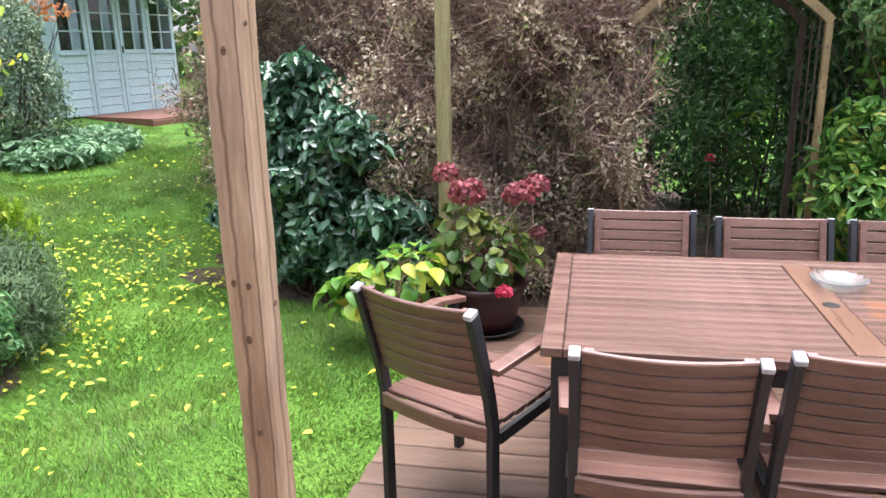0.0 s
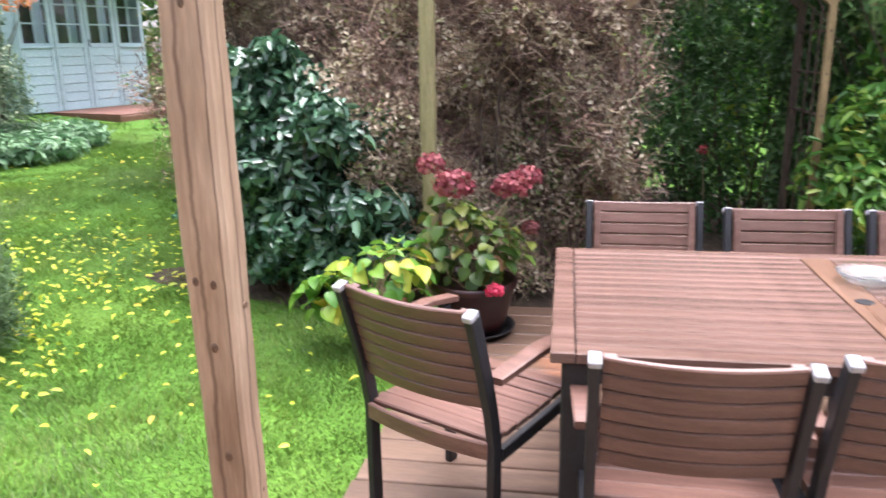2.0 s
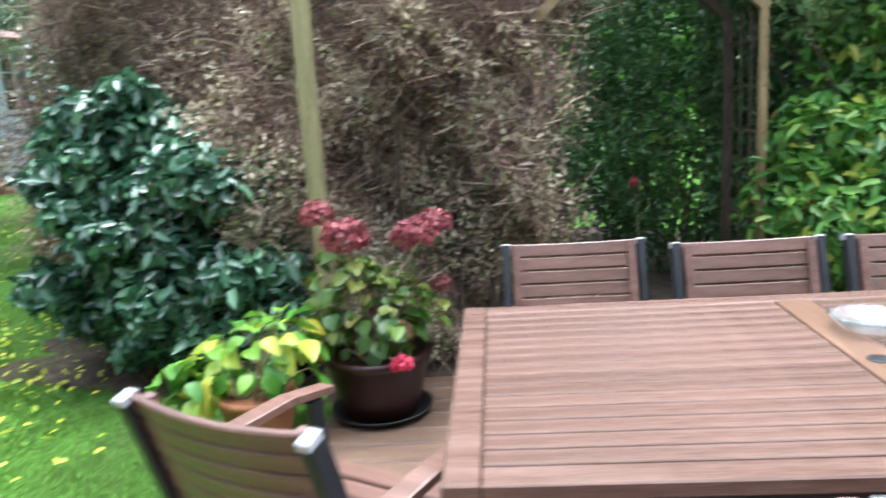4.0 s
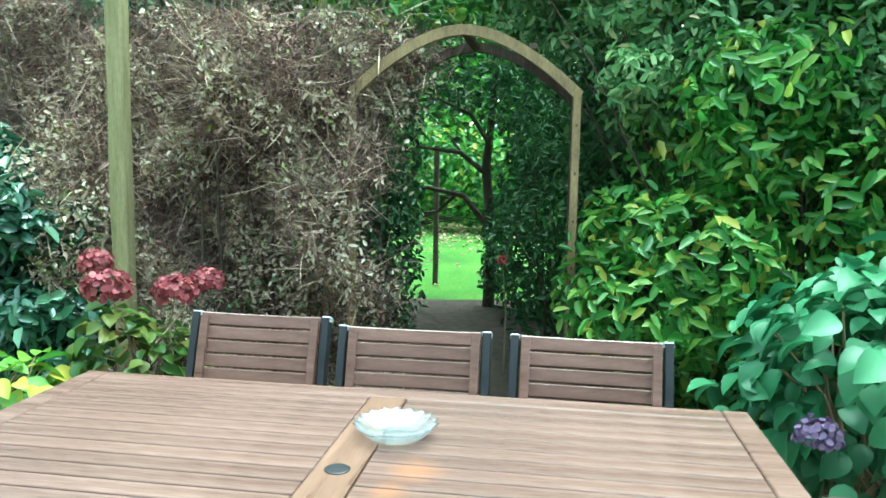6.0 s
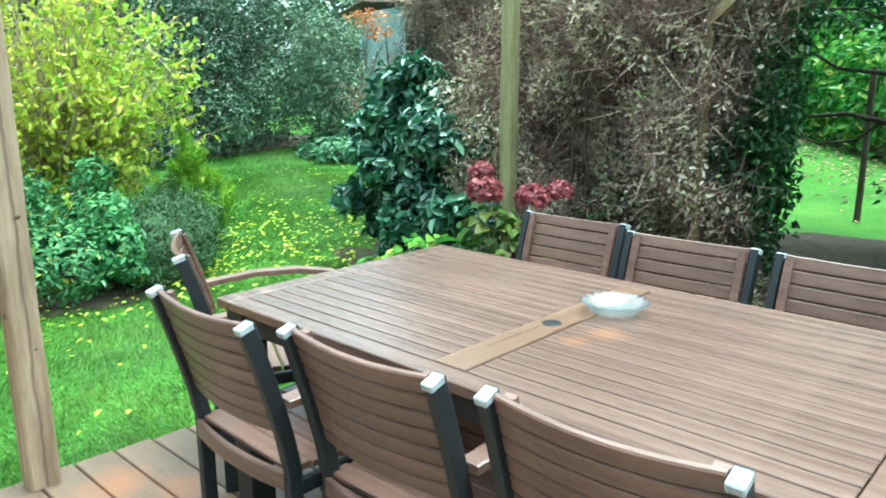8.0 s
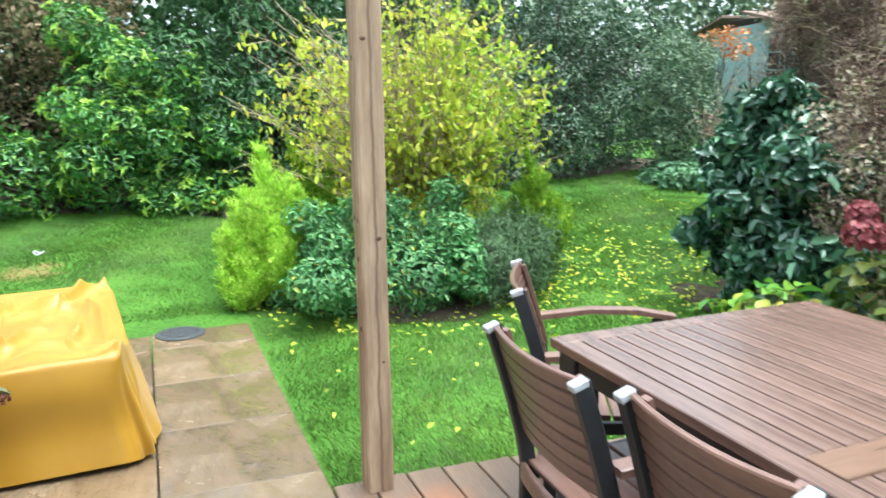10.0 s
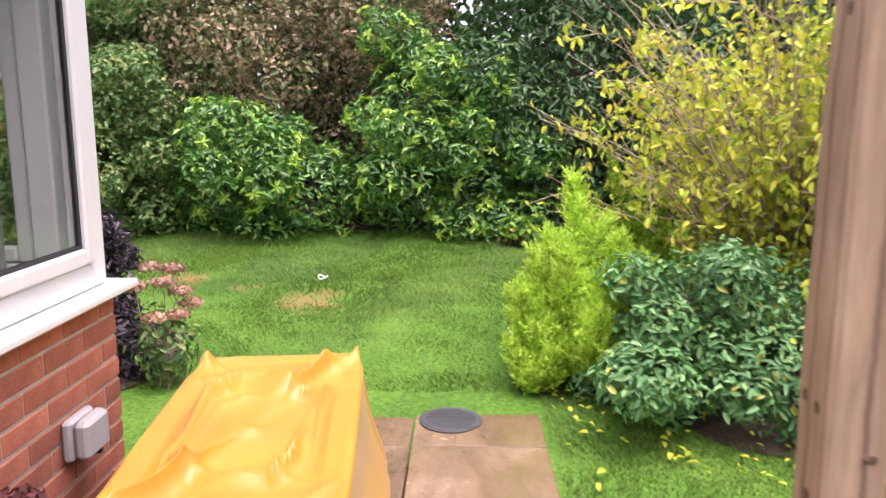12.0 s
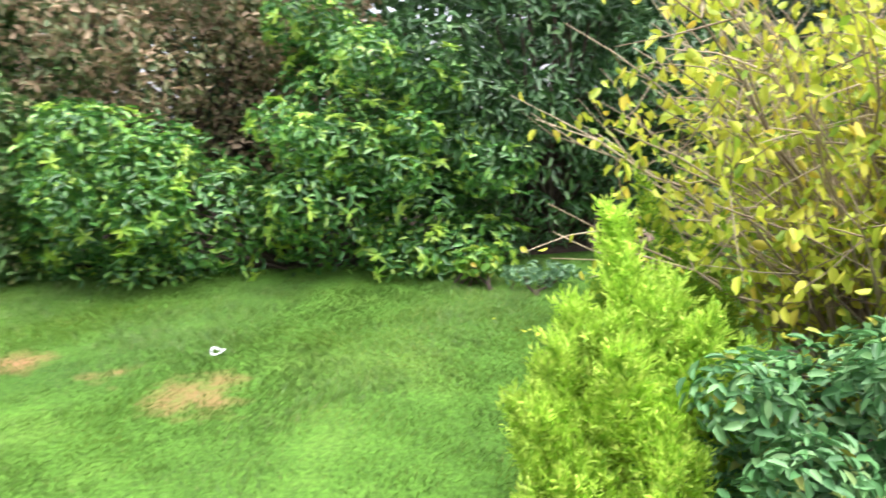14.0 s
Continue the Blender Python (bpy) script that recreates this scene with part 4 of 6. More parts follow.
def garden_chair(m, label, group):
    ob = thing("garden_chair", m, label, "chair", group)
    for s in (-1, 1):
        zs = [0.0, 0.2, 0.43, 0.52, 0.62, 0.72, 0.832]
        part("back_leg", swept_bar([(s * 0.222, back_line(z), z) for z in zs], 0.026, 0.042), M_BLACK, ob)
        part("end_cap", box(-0.0145, 0.0145, -0.0245, 0.016, -0.012, 0.007, 0.003), M_CAP, ob, "pale grey plastic end cap").matrix_basis = pose(s * 0.222, back_line(0.832), 0.830, 18)
        part("front_leg", swept_bar([(s * 0.245, 0.225, 0.0), (s * 0.245, 0.218, 0.3), (s * 0.245, 0.20, 0.612)], 0.026, 0.042), M_BLACK, ob)
        part("seat_rail", swept_bar([(s * 0.232, -0.2, 0.385), (s * 0.24, 0.0, 0.395), (s * 0.245, 0.21, 0.405)], 0.022, 0.04), M_BLACK, ob)
        part("armrest", swept_bar([(s * 0.235, back_line(0.62) + 0.02, 0.622), (s * 0.252, -0.05, 0.642), (s * 0.258, 0.12, 0.640), (s * 0.255, 0.262, 0.618)], 0.052, 0.022), M_WOOD, ob)
        part("back_batten", swept_bar([(s * 0.188, back_line(z) + 0.022, z) for z in (0.532, 0.60, 0.67, 0.75, 0.828)], 0.026, 0.014), M_WOOD, ob)
    nb = 7
    for i in range(nb):
        z = 0.554 + i * 0.0435
        q = part("back_slat", curved_slat(0.408, 0.042, 0.016, 0.022), M_WOOD, ob)
        lean = math.degrees(math.atan2(back_line(z - 0.02) - back_line(z + 0.02), 0.04))
        q.matrix_basis = pose(0, back_line(z) + 0.002, z, lean, 0, 0)
    for i in range(7):
        y = -0.19 + i * 0.067
        q = part("seat_slat", curved_slat(0.444, 0.018, 0.061, 0.0), M_WOOD, ob)
        sag = -0.010 * math.sin(math.pi * i / 6)
        q.matrix_basis = pose(0, y, 0.428 + sag, 0, 0, 0)
    part("rear_seat_rail", curved_slat(0.43, 0.052, 0.018, 0.022), M_WOOD, ob).matrix_basis = pose(0, -0.232, 0.405, 0, 0, 0)
    return ob


CH_LABEL = "wet brown slatted armchair with black frame at the table"
first = garden_chair(pose(0.311, 0.085, 0.0, 0, 0, -1.5), CH_LABEL, "chairs round the table")
for px, py, rz in ((0.825, 0.14, 1.0), (1.375, 0.17, 2.0), (0.334, 1.085, 180), (0.872, 0.985, 181), (1.389, 0.975, 179)):
    copy_thing(first, pose(px, py, 0.0, 0, 0, rz))
tagged(copy_thing(first, pose(-0.265, 0.385, 0.0, 0, 0, -27)), "brown slatted armchair with black frame, turned askew from the table")
tagged(copy_thing(first, pose(2.02, 0.46, 0.0, 0, 0, 92)), "brown slatted armchair with black frame at the table's far end")

# ---- posts ----
def timber_post(name, x, y, z0, z1, w, material, label, knots=(), lean=(0, 0)):
    ob = thing(name, Matrix.Translation((x, y, z0)), label, "post")
    bm = bmesh.new()
    prev = None
    for i in range(49):
        t = i / 48
        z = (z1 - z0) * t
        a, b = w / 2 * (1 + 0.03 * math.sin(z * 7) + 0.018 * math.sin(z * 23 + 1)), w / 2 * (1 + 0.03 * math.sin(z * 5 + 1) + 0.018 * math.sin(z * 19))
        c = 0.008
        ox, oy = lean[0] * t + 0.002 * math.sin(z * 4), lean[1] * t
        ring = [bm.verts.new((ox + px, oy + py, z)) for px, py in ((-a, -b + c), (-a + c, -b), (a - c, -b), (a, -b + c), (a, b - c), (a - c, b), (-a + c, b), (-a, b - c))]
        if prev:
            for k in range(8):
                bm.faces.new((prev[k], prev[(k + 1) % 8], ring[(k + 1) % 8], ring[k]))
        prev = ring
    bm.faces.new(prev)
    part("shaft", bm, material, ob)
    for kx, kz, face in knots:
        bm = lathe([(0.0125, -0.004), (0.0105, 0.0012), (0.004, 0.0026)], 12)
        q = part("knot", bm, M_KNOT, ob, "dark round knot in the timber")
        q.matrix_basis = (pose(kx, -w / 2, kz, 90) if face == "front" else pose(w / 2, kx, kz, 0, 90)) @ Matrix.Diagonal((0.65, 0.95, 0.6, 1))
    return ob


timber_post("timber_post", -0.705, -0.331, 0.0, 2.6, 0.096, M_POST, "weathered square timber post with knots at the deck corner",
            [(0.0, 1.343, "front"), (-0.026, 1.018, "front"), (0.012, 1.012, "front"), (0.0, 0.873, "front"), (0.006, 0.62, "front"), (0.004, 1.56, "front"),
             (0.02, 0.50, "side"), (0.015, 0.95, "side"), (-0.02, 1.62, "side")])
timber_post("fence_post", -0.745, 2.36, 0.0, 2.7, 0.08, M_GREENPOST, "greenish algae-stained square post against the brown hedge")

# ---- yellow cover ----
def covered_barbecue():
    """A loose cloth cover over a low box-shaped thing: peaked corners, sagging top, folds down the sides."""
    ob = thing("covered_barbecue", pose(-1.93, -1.55, 0.0, 0, 0, 5.0), "low garden barbecue under a creased yellow waterproof cover", "barbecue cover")
    lx, ly, h = 0.70, 0.325, 0.455
    nu, nv = 200, 72
    th = np.linspace(0, 2 * math.pi, nu, endpoint=False)
    p = 0.16
    cx = np.sign(np.cos(th)) * np.abs(np.cos(th)) ** p
    cy = np.sign(np.sin(th)) * np.abs(np.sin(th)) ** p
    corner = np.clip(np.abs(np.sin(2 * th)) ** 6, 0, 1)
    V = []
    for i in range(nv):
        t = i / (nv - 1)
        if t < 0.5:
            s = t / 0.5
            k = s ** 0.8
            x, y = lx * cx * k, ly * cy * k
            z = h - 0.018 * (1 - s) - 0.014 * np.sin(x * 5.5 + 0.6 * np.sin(y * 8)) * (1 - s * 0.3)
            q1 = np.abs(np.sin(4.6 * x + 6.2 * y + 1.2 * np.sin(5 * y) + 0.4))
            q2 = np.abs(np.sin(5.6 * x - 5.0 * y + 1.1 * np.sin(5 * x + 3 * y)))
            edge = np.clip(s * 2.5, 0.2, 1) * np.clip((1 - s) * 4, 0, 1)
            z = z + (0.066 * (1 - q1) ** 3.2 + 0.058 * (1 - q2) ** 3.4 + 0.028 * (1 - np.abs(np.sin(9 * x + 5 * y + 1.4 * np.sin(3 * y)))) ** 3 + 0.012 * (1 - np.abs(np.sin(14 * x - 9 * y))) ** 3 - 0.022) * edge
            z = z + corner * 0.05 * s ** 9 - 0.02 * np.cos(np.pi * y / ly / 2) * (1 - s)
        else:
            s = (t - 0.5) / 0.5
            fold = np.sin(th * 9 + 1.7 * np.sin(th * 2)) * 0.55 + np.sin(th * 21 + 1) * 0.25
            out = 1 + 0.02 * s
            x = lx * cx * out + 0.034 * fold * s * np.cos(th) + 0.012 * np.sin(s * 7 + th * 3) * np.cos(th)
            y = ly * cy * out + 0.075 * s ** 1.3 * np.sign(cy) * (0.5 + 0.5 * np.sign(cy)) * np.abs(cy) + 0.034 * fold * s * np.sin(th) + 0.010 * np.sin(s * 6 + th * 5) * np.sin(th)
            x, y = x - 0.10 * corner * s * np.sign(x) * 0.25, y
            z = h * (1 - s) + 0.035 * (1 - s) * corner * np.exp(-s * 12) + (0.012 + 0.02 * (0.5 + 0.5 * fold)) * s + 0.016 * np.sin(s * 15) * np.sin(th * 4) * s * (1 - s)
        V.append(np.stack([x + 0 * th, y + 0 * th, z + 0 * th], 1))
    V = np.concatenate(V)
    a = (np.arange(nv - 1) * nu)[:, None]
    j = np.arange(nu)[None]
    k = (j + 1) % nu
    F = np.stack([a + j, a + nu + j, a + nu + k, a + k], -1).reshape(-1, 4)
    np_part("cover", V, F, M_COVER, ob, "", True)
    for x in (-0.6, 0.6):
        for y in (-0.26, 0.26):
            part("foot", box(x - 0.02, x + 0.02, y - 0.02, y + 0.02, 0.0, 0.2, 0.003), M_BLACK, ob, "black metal foot")


covered_barbecue()

# ---- manhole ----
cover = thing("manhole_cover", pose(-3.03, -0.925, 0.002), "round black cast iron drain cover set in the paving", "drain cover")
part("rim", lathe([(0.150, 0.0), (0.150, 0.006), (0.138, 0.006), (0.136, 0.003)], 40), M_IRON, cover)
part("lid", lathe([(0.134, 0.0), (0.134, 0.007), (0.128, 0.009)], 40), M_IRON, cover)
for i in range(-5, 6):
    half = math.sqrt(max(0.0, 0.12 ** 2 - (i * 0.022) ** 2))
    part("tread_bar", box(i * 0.022 - 0.005, i * 0.022 + 0.005, -half, half, 0.009, 0.013, 0.001), M_IRON, cover)


# ---- potted and other flowers ----
def flower_head(parent, c, r, material, label, n=260, flat=0.8):
    d = unit(RNG.normal(size=(n, 3)))
    d = d[d[:, 2] > -0.5]
    P = np.array(c) + d * r * np.array([1, 1, flat]) * RNG.uniform(0.85, 1.05, (len(d), 1))
    V, F = leaves(P, d + RNG.normal(size=d.shape) * 0.35, r * 0.36, r * 0.34, 0.1, None, 0.1)
    return np_part("flower_head", V, F, material, parent, label)


def plant_pot(parent, r, h, material, label, saucer=None):
    part("pot", lathe([(r * 0.72, 0.012), (r * 0.8, h * 0.3), (r * 0.98, h * 0.85), (r * 1.04, h * 0.88), (r * 1.05, h), (r * 0.95, h), (r * 0.93, h * 0.9), (0.01, h * 0.88)]), material, parent, label)
    if saucer:
        part("saucer", lathe([(r * 0.8, 0.0), (r * 0.98, 0.03), (r * 1.0, 0.035), (r * 0.95, 0.035), (r * 0.9, 0.012), (0.01, 0.01)]), saucer, parent, "black plastic saucer")


def potted_hydrangea(x, y, r, h, pot_material, label, lumps, n, L, W, leaf, heads, saucer=None, pot_label=""):
    ob = thing("potted_hydrangea", pose(x, y, 0.001), label, "potted plant", "potted plants on the deck")
    plant_pot(ob, r, h, pot_material, pot_label, saucer)
    P, N = lump_points(lumps, n, 0.3, 0.15, low=h * 0.8)
    tips = [np.array(c) for c, *_ in heads] + list(P[RNG.choice(n, 26)])
    tv, tf = tubes(stems_to((0, 0, h * 0.85), tips, 0.05, 0.006, 0.002))
    np_part("stem_frame", tv, tf, M_TAN_TWIG, ob)
    s = RNG.uniform(0.6, 1.2, n)
    V, F = broad_leaves(P, unit(N * 0.5 + np.array([0, 0, 0.9]) + RNG.normal(size=N.shape) * 0.35), L * s, W * s, 0.35, unit(N + RNG.normal(size=N.shape) * 0.4))
    np_part("foliage", V, F, leaf, ob, "", True)
    for c, rad, mat, lab in heads:
        flower_head(ob, c, rad, mat, lab)
    return ob


potted_hydrangea(-0.46, 2.0, 0.225, 0.29, M_GLAZE, "hydrangea with faded pink heads in a maroon glazed pot", [(0, 0, 0.46, 0.26, 0.22, 0.17), (-0.12, -0.05, 0.58, 0.16, 0.14, 0.14)], 230, 0.085, 0.068, F_HYD,
                 [((-0.08, -0.1, 0.80), 0.095, F_PINK, "faded pink mophead flower"), ((0.20, -0.06, 0.79), 0.085, F_PINK, "faded pink mophead flower"),
                  ((0.28, 0.06, 0.82), 0.07, F_PINK, "faded pink mophead flower"), ((-0.22, 0.04, 0.88), 0.07, F_PINK, "faded pink mophead flower"),
                  ((0.14, -0.27, 0.31), 0.045, F_RED, "bright pink late flower"), ((0.30, -0.02, 0.57), 0.045, F_DRYRED, "dried brown flower"), ((0.0, 0.0, 0.44), 0.04, F_DRYRED, "dried brown flower")],
                 M_BLACKPOT, "glossy dark maroon glazed pot")
potted_hydrangea(-0.92, 1.74, 0.16, 0.22, M_TERRA, "lime green hydrangea with yellowing leaves in a terracotta pot",
                 [(0.02, 0.0, 0.37, 0.24, 0.2, 0.12), (-0.24, -0.12, 0.30, 0.13, 0.12, 0.1), (0.1, 0, 0.45, 0.14, 0.12, 0.08)], 115, 0.130, 0.086, F_LIME, [], None, "plain terracotta pot")


def dried_hydrangea():
    ob = thing("dried_hydrangea", pose(-0.86, -1.77, 0.001), "hydrangea with dark dried red heads beside the brick wall", "potted plant")
    plant_pot(ob, 0.13, 0.20, M_TERRA, "terracotta pot")
    heads = [((-0.05, 0.16, 0.60), 0.055), ((-0.14, 0.02, 0.66), 0.055), ((0.0, 0.05, 0.56), 0.05), ((0.1, 0.1, 0.62), 0.05), ((-0.2, 0.1, 0.50), 0.04), ((0.05, -0.02, 0.68), 0.05), ((-0.1, 0.2, 0.45), 0.035)]
    P, N = lump_points([(0, 0.04, 0.40, 0.2, 0.16, 0.17)], 150, 0.4, 0.2, low=0.18)
    tv, tf = tubes(stems_to((0, 0, 0.17), [np.array(c) for c, _ in heads] + list(P[:22]), 0.04, 0.005, 0.002))
    np_part("stem_frame", tv, tf, M_TAN_TWIG, ob)
    s = RNG.uniform(0.5, 1.1, len(P))
    V, F = leaves(P, unit(N * 0.4 + np.array([0, 0, 0.6]) + RNG.normal(size=N.shape) * 0.5), 0.075 * s, 0.045 * s, 0.4)
    np_part("foliage", V, F, F_DULL, ob)
    for c, r in heads:
        flower_head(ob, c, r, F_DRYRED, "dark dried red flower head", 160)


dried_hydrangea()


def big_hydrangea():
    ob = thing("hydrangea_bush", Matrix.Translation((2.42, 1.75, -0.01)), "broad-leaved green hydrangea with mauve and lime flower heads", "shrub")
    lumps = [(0, 0, 0.55, 0.55, 0.5, 0.42), (-0.1, -0.25, 0.75, 0.4, 0.35, 0.33), (0.25, 0, 0.85, 0.4, 0.4, 0.35)]
    P, N = lump_points(lumps, 1150, 0.3, 0.12, low=0.03)
    tv, tf = tubes(stems_to((0, 0, 0), P[RNG.choice(len(P), 34)], 0.12, 0.010, 0.004))
    np_part("branch_frame", tv, tf, M_TAN_TWIG, ob)
    s = RNG.uniform(0.6, 1.2, len(P))
    V, F = broad_leaves(P, unit(N * 0.6 + np.array([0, 0, 0.8]) + RNG.normal(size=N.shape) * 0.35), 0.11 * s, 0.08 * s, 0.4, unit(N + RNG.normal(size=N.shape) * 0.4))
    np_part("foliage", V, F, F_BIGHYD, ob, "", True)
    flower_head(ob, (-0.40, -0.52, 0.62), 0.06, F_MAUVE, "mauve flower head")
    flower_head(ob, (-0.22, -0.60, 0.86), 0.035, F_LIMEFLOWER, "small lime flower head", 120, 0.4)
    flower_head(ob, (-0.05, -0.45, 0.95), 0.06, F_CREAM, "dried cream flower head", 140)


big_hydrangea()

# ---- camellia and island bed ----
shrub("camellia", (-1.8, 2.65), clumps([(-1.84, 2.66, 0.5, 0.36, 0.38, 0.52), (-1.86, 2.70, 0.98, 0.35, 0.36, 0.42), (-1.55, 2.52, 0.55, 0.48, 0.36, 0.52), (-1.5, 2.55, 0.96, 0.36, 0.30, 0.32),
                                        (-1.74, 2.68, 1.24, 0.28, 0.28, 0.26), (-1.08, 2.45, 0.30, 0.36, 0.28, 0.28)], 40, 0.08, 0.16),
      15000, 0.084, 0.046, F_CAMELLIA, "dense dark glossy evergreen camellia bush", shell=0.2, rag=0.14, up=0.5, wild=0.6, stems=40, droop=0.3)


def conifer(name, x, y, h, r, n, material, label, tips=26):
    """A flame-shaped golden conifer built of upright feathery sprays."""
    z0 = float(ground_z(x, y))
    ob = thing(name, Matrix.Translation((x, y, z0)), label, "conifer")
    who = RNG.integers(0, tips + 8, n)
    hk = np.concatenate([RNG.uniform(0.16, 0.62, tips), RNG.uniform(0.45, 0.74, 8)])
    ak = np.arange(tips + 8) * 2.4 + RNG.normal(size=tips + 8) * 0.3
    rk = r * np.minimum(1.0, 0.62 + hk * 1.1) * (1.02 - hk) ** 0.75 * np.concatenate([RNG.uniform(0.65, 1.15, tips), RNG.uniform(0.05, 0.35, 8)])
    hk[-1], rk[-1] = 0.86, 0.02 * r
    tall = RNG.uniform(0.15, 0.27, tips + 8) * h
    wide = RNG.uniform(0.26, 0.44, tips + 8) * r * (1.12 - 0.75 * hk)
    u = RNG.beta(1.2, 1.3, n) * 2 - 1
    ring = wide[who] * np.sqrt(np.clip(1 - np.abs(u) ** 1.6, 0, 1)) * np.where(u > 0, 1 - 0.55 * u, 1.0) * (1 - np.abs(RNG.normal(size=n)) * 0.25)
    b = RNG.uniform(0, 2 * math.pi, n)
    P = np.stack([np.cos(ak[who]) * rk[who] + np.cos(b) * ring, np.sin(ak[who]) * rk[who] + np.sin(b) * ring, hk[who] * h + u * tall[who]], 1)
    P[:, :2] += np.stack([np.cos(ak[who]), np.sin(ak[who])], 1) * (u * 0.26 * r)[:, None]
    P[:, 2] = np.maximum(P[:, 2], 0.04)
    out = np.stack([np.cos(b), np.sin(b), 0 * b], 1) * 0.7 + np.stack([np.cos(ak[who]), np.sin(ak[who]), 0 * b], 1) * 0.3
    m, k = n // 14, 14
    A = unit(out[:m] * 0.6 + np.array([0, 0, 1.0]) + RNG.normal(size=(m, 3)) * 0.28)
    face = unit(out[:m] + RNG.normal(size=(m, 3)) * 0.6)
    B = unit(np.cross(A, face))
    size = RNG.uniform(0.06, 0.13, m)[:, None, None]
    u = np.linspace(0.0, 1.0, k)[None, :, None]
    side = np.where(np.arange(k) % 2 == 0, 1.0, -1.0)[None, :, None]
    base = P[:m, None] - A[:, None] * size * 0.35 + A[:, None] * size * u
    along = A[:, None] * (0.75 + 0.4 * u) + side * B[:, None] * (0.8 - 0.6 * u) + RNG.normal(size=(m, k, 3)) * 0.12
    ln = (0.038 * (1.15 - 0.5 * u) * size / 0.11 + np.zeros((m, k, 1))).reshape(-1)
    V, F = leaves(base.reshape(-1, 3), np.repeat(face, k, 0) + RNG.normal(size=(m * k, 3)) * 0.3, ln, ln * 0.26, -0.1, unit(along.reshape(-1, 3)), 0.2, True)
    tv, tf = tubes([(np.array([[0, 0, -0.05], [0.01, 0, h * 0.4], [0, 0.01, h * 0.85]]), np.array([0.03, 0.02, 0.005]))] + stems_to((0, 0, 0.02), P[RNG.choice(n, 40)] * 0.85, 0.02, 0.006, 0.002))
    np_part("trunk", tv, tf, M_BARK_SHADED_WOOD, ob)
    np_part("foliage", V, F, material, ob)


conifer("golden_conifer", -3.58, -0.25, 0.99, 0.34, 150000, F_CONIFER, "bright lime gold conifer, flame shaped, in the island bed")
conifer("golden_conifer", -3.42, -0.48, 0.5, 0.15, 22000, F_CONIFER, "small lime gold side plume beside the conifer")
conifer("green_conifer", -3.58, 1.9, 0.86, 0.28, 80000, F_CONIFER2, "green and gold upright conifer at the bed's edge")
conifer("lime_conifer", -4.3, 0.12, 1.0, 0.34, 50000, F_CONIFER2, "loose lime green conifer behind the golden one")
shrub("round_shrub", (-3.1, 0.35), clumps([(-3.1, 0.1, 0.24, 0.36, 0.36, 0.32), (-3.0, 0.62, 0.25, 0.42, 0.45, 0.34), (-3.35, 0.35, 0.5, 0.42, 0.5, 0.30), (-3.25, 1.0, 0.36, 0.36, 0.36, 0.38)], 22, 0.12, 0.22), 11000, 0.052, 0.024, F_ROUND,
      "rounded blue-green evergreen shrub with pale veined leaves", shell=0.25, rag=0.14, up=0.7, wild=0.5, along=(0.9, 0.5, 0.6))
shrub("rosemary_bush", (-3.05, 1.25), [(-3.0, 1.25, 0.22, 0.33, 0.35, 0.32), (-3.2, 1.5, 0.28, 0.36, 0.36, 0.36)], 11000, 0.06, 0.008, F_ROSEMARY, "wispy grey-green needle-leaved bush",
      shell=0.35, rag=0.2, wild=0.8, simple=True, along=(0.7, 0.9, 0.5), stems=50, r0=0.006)


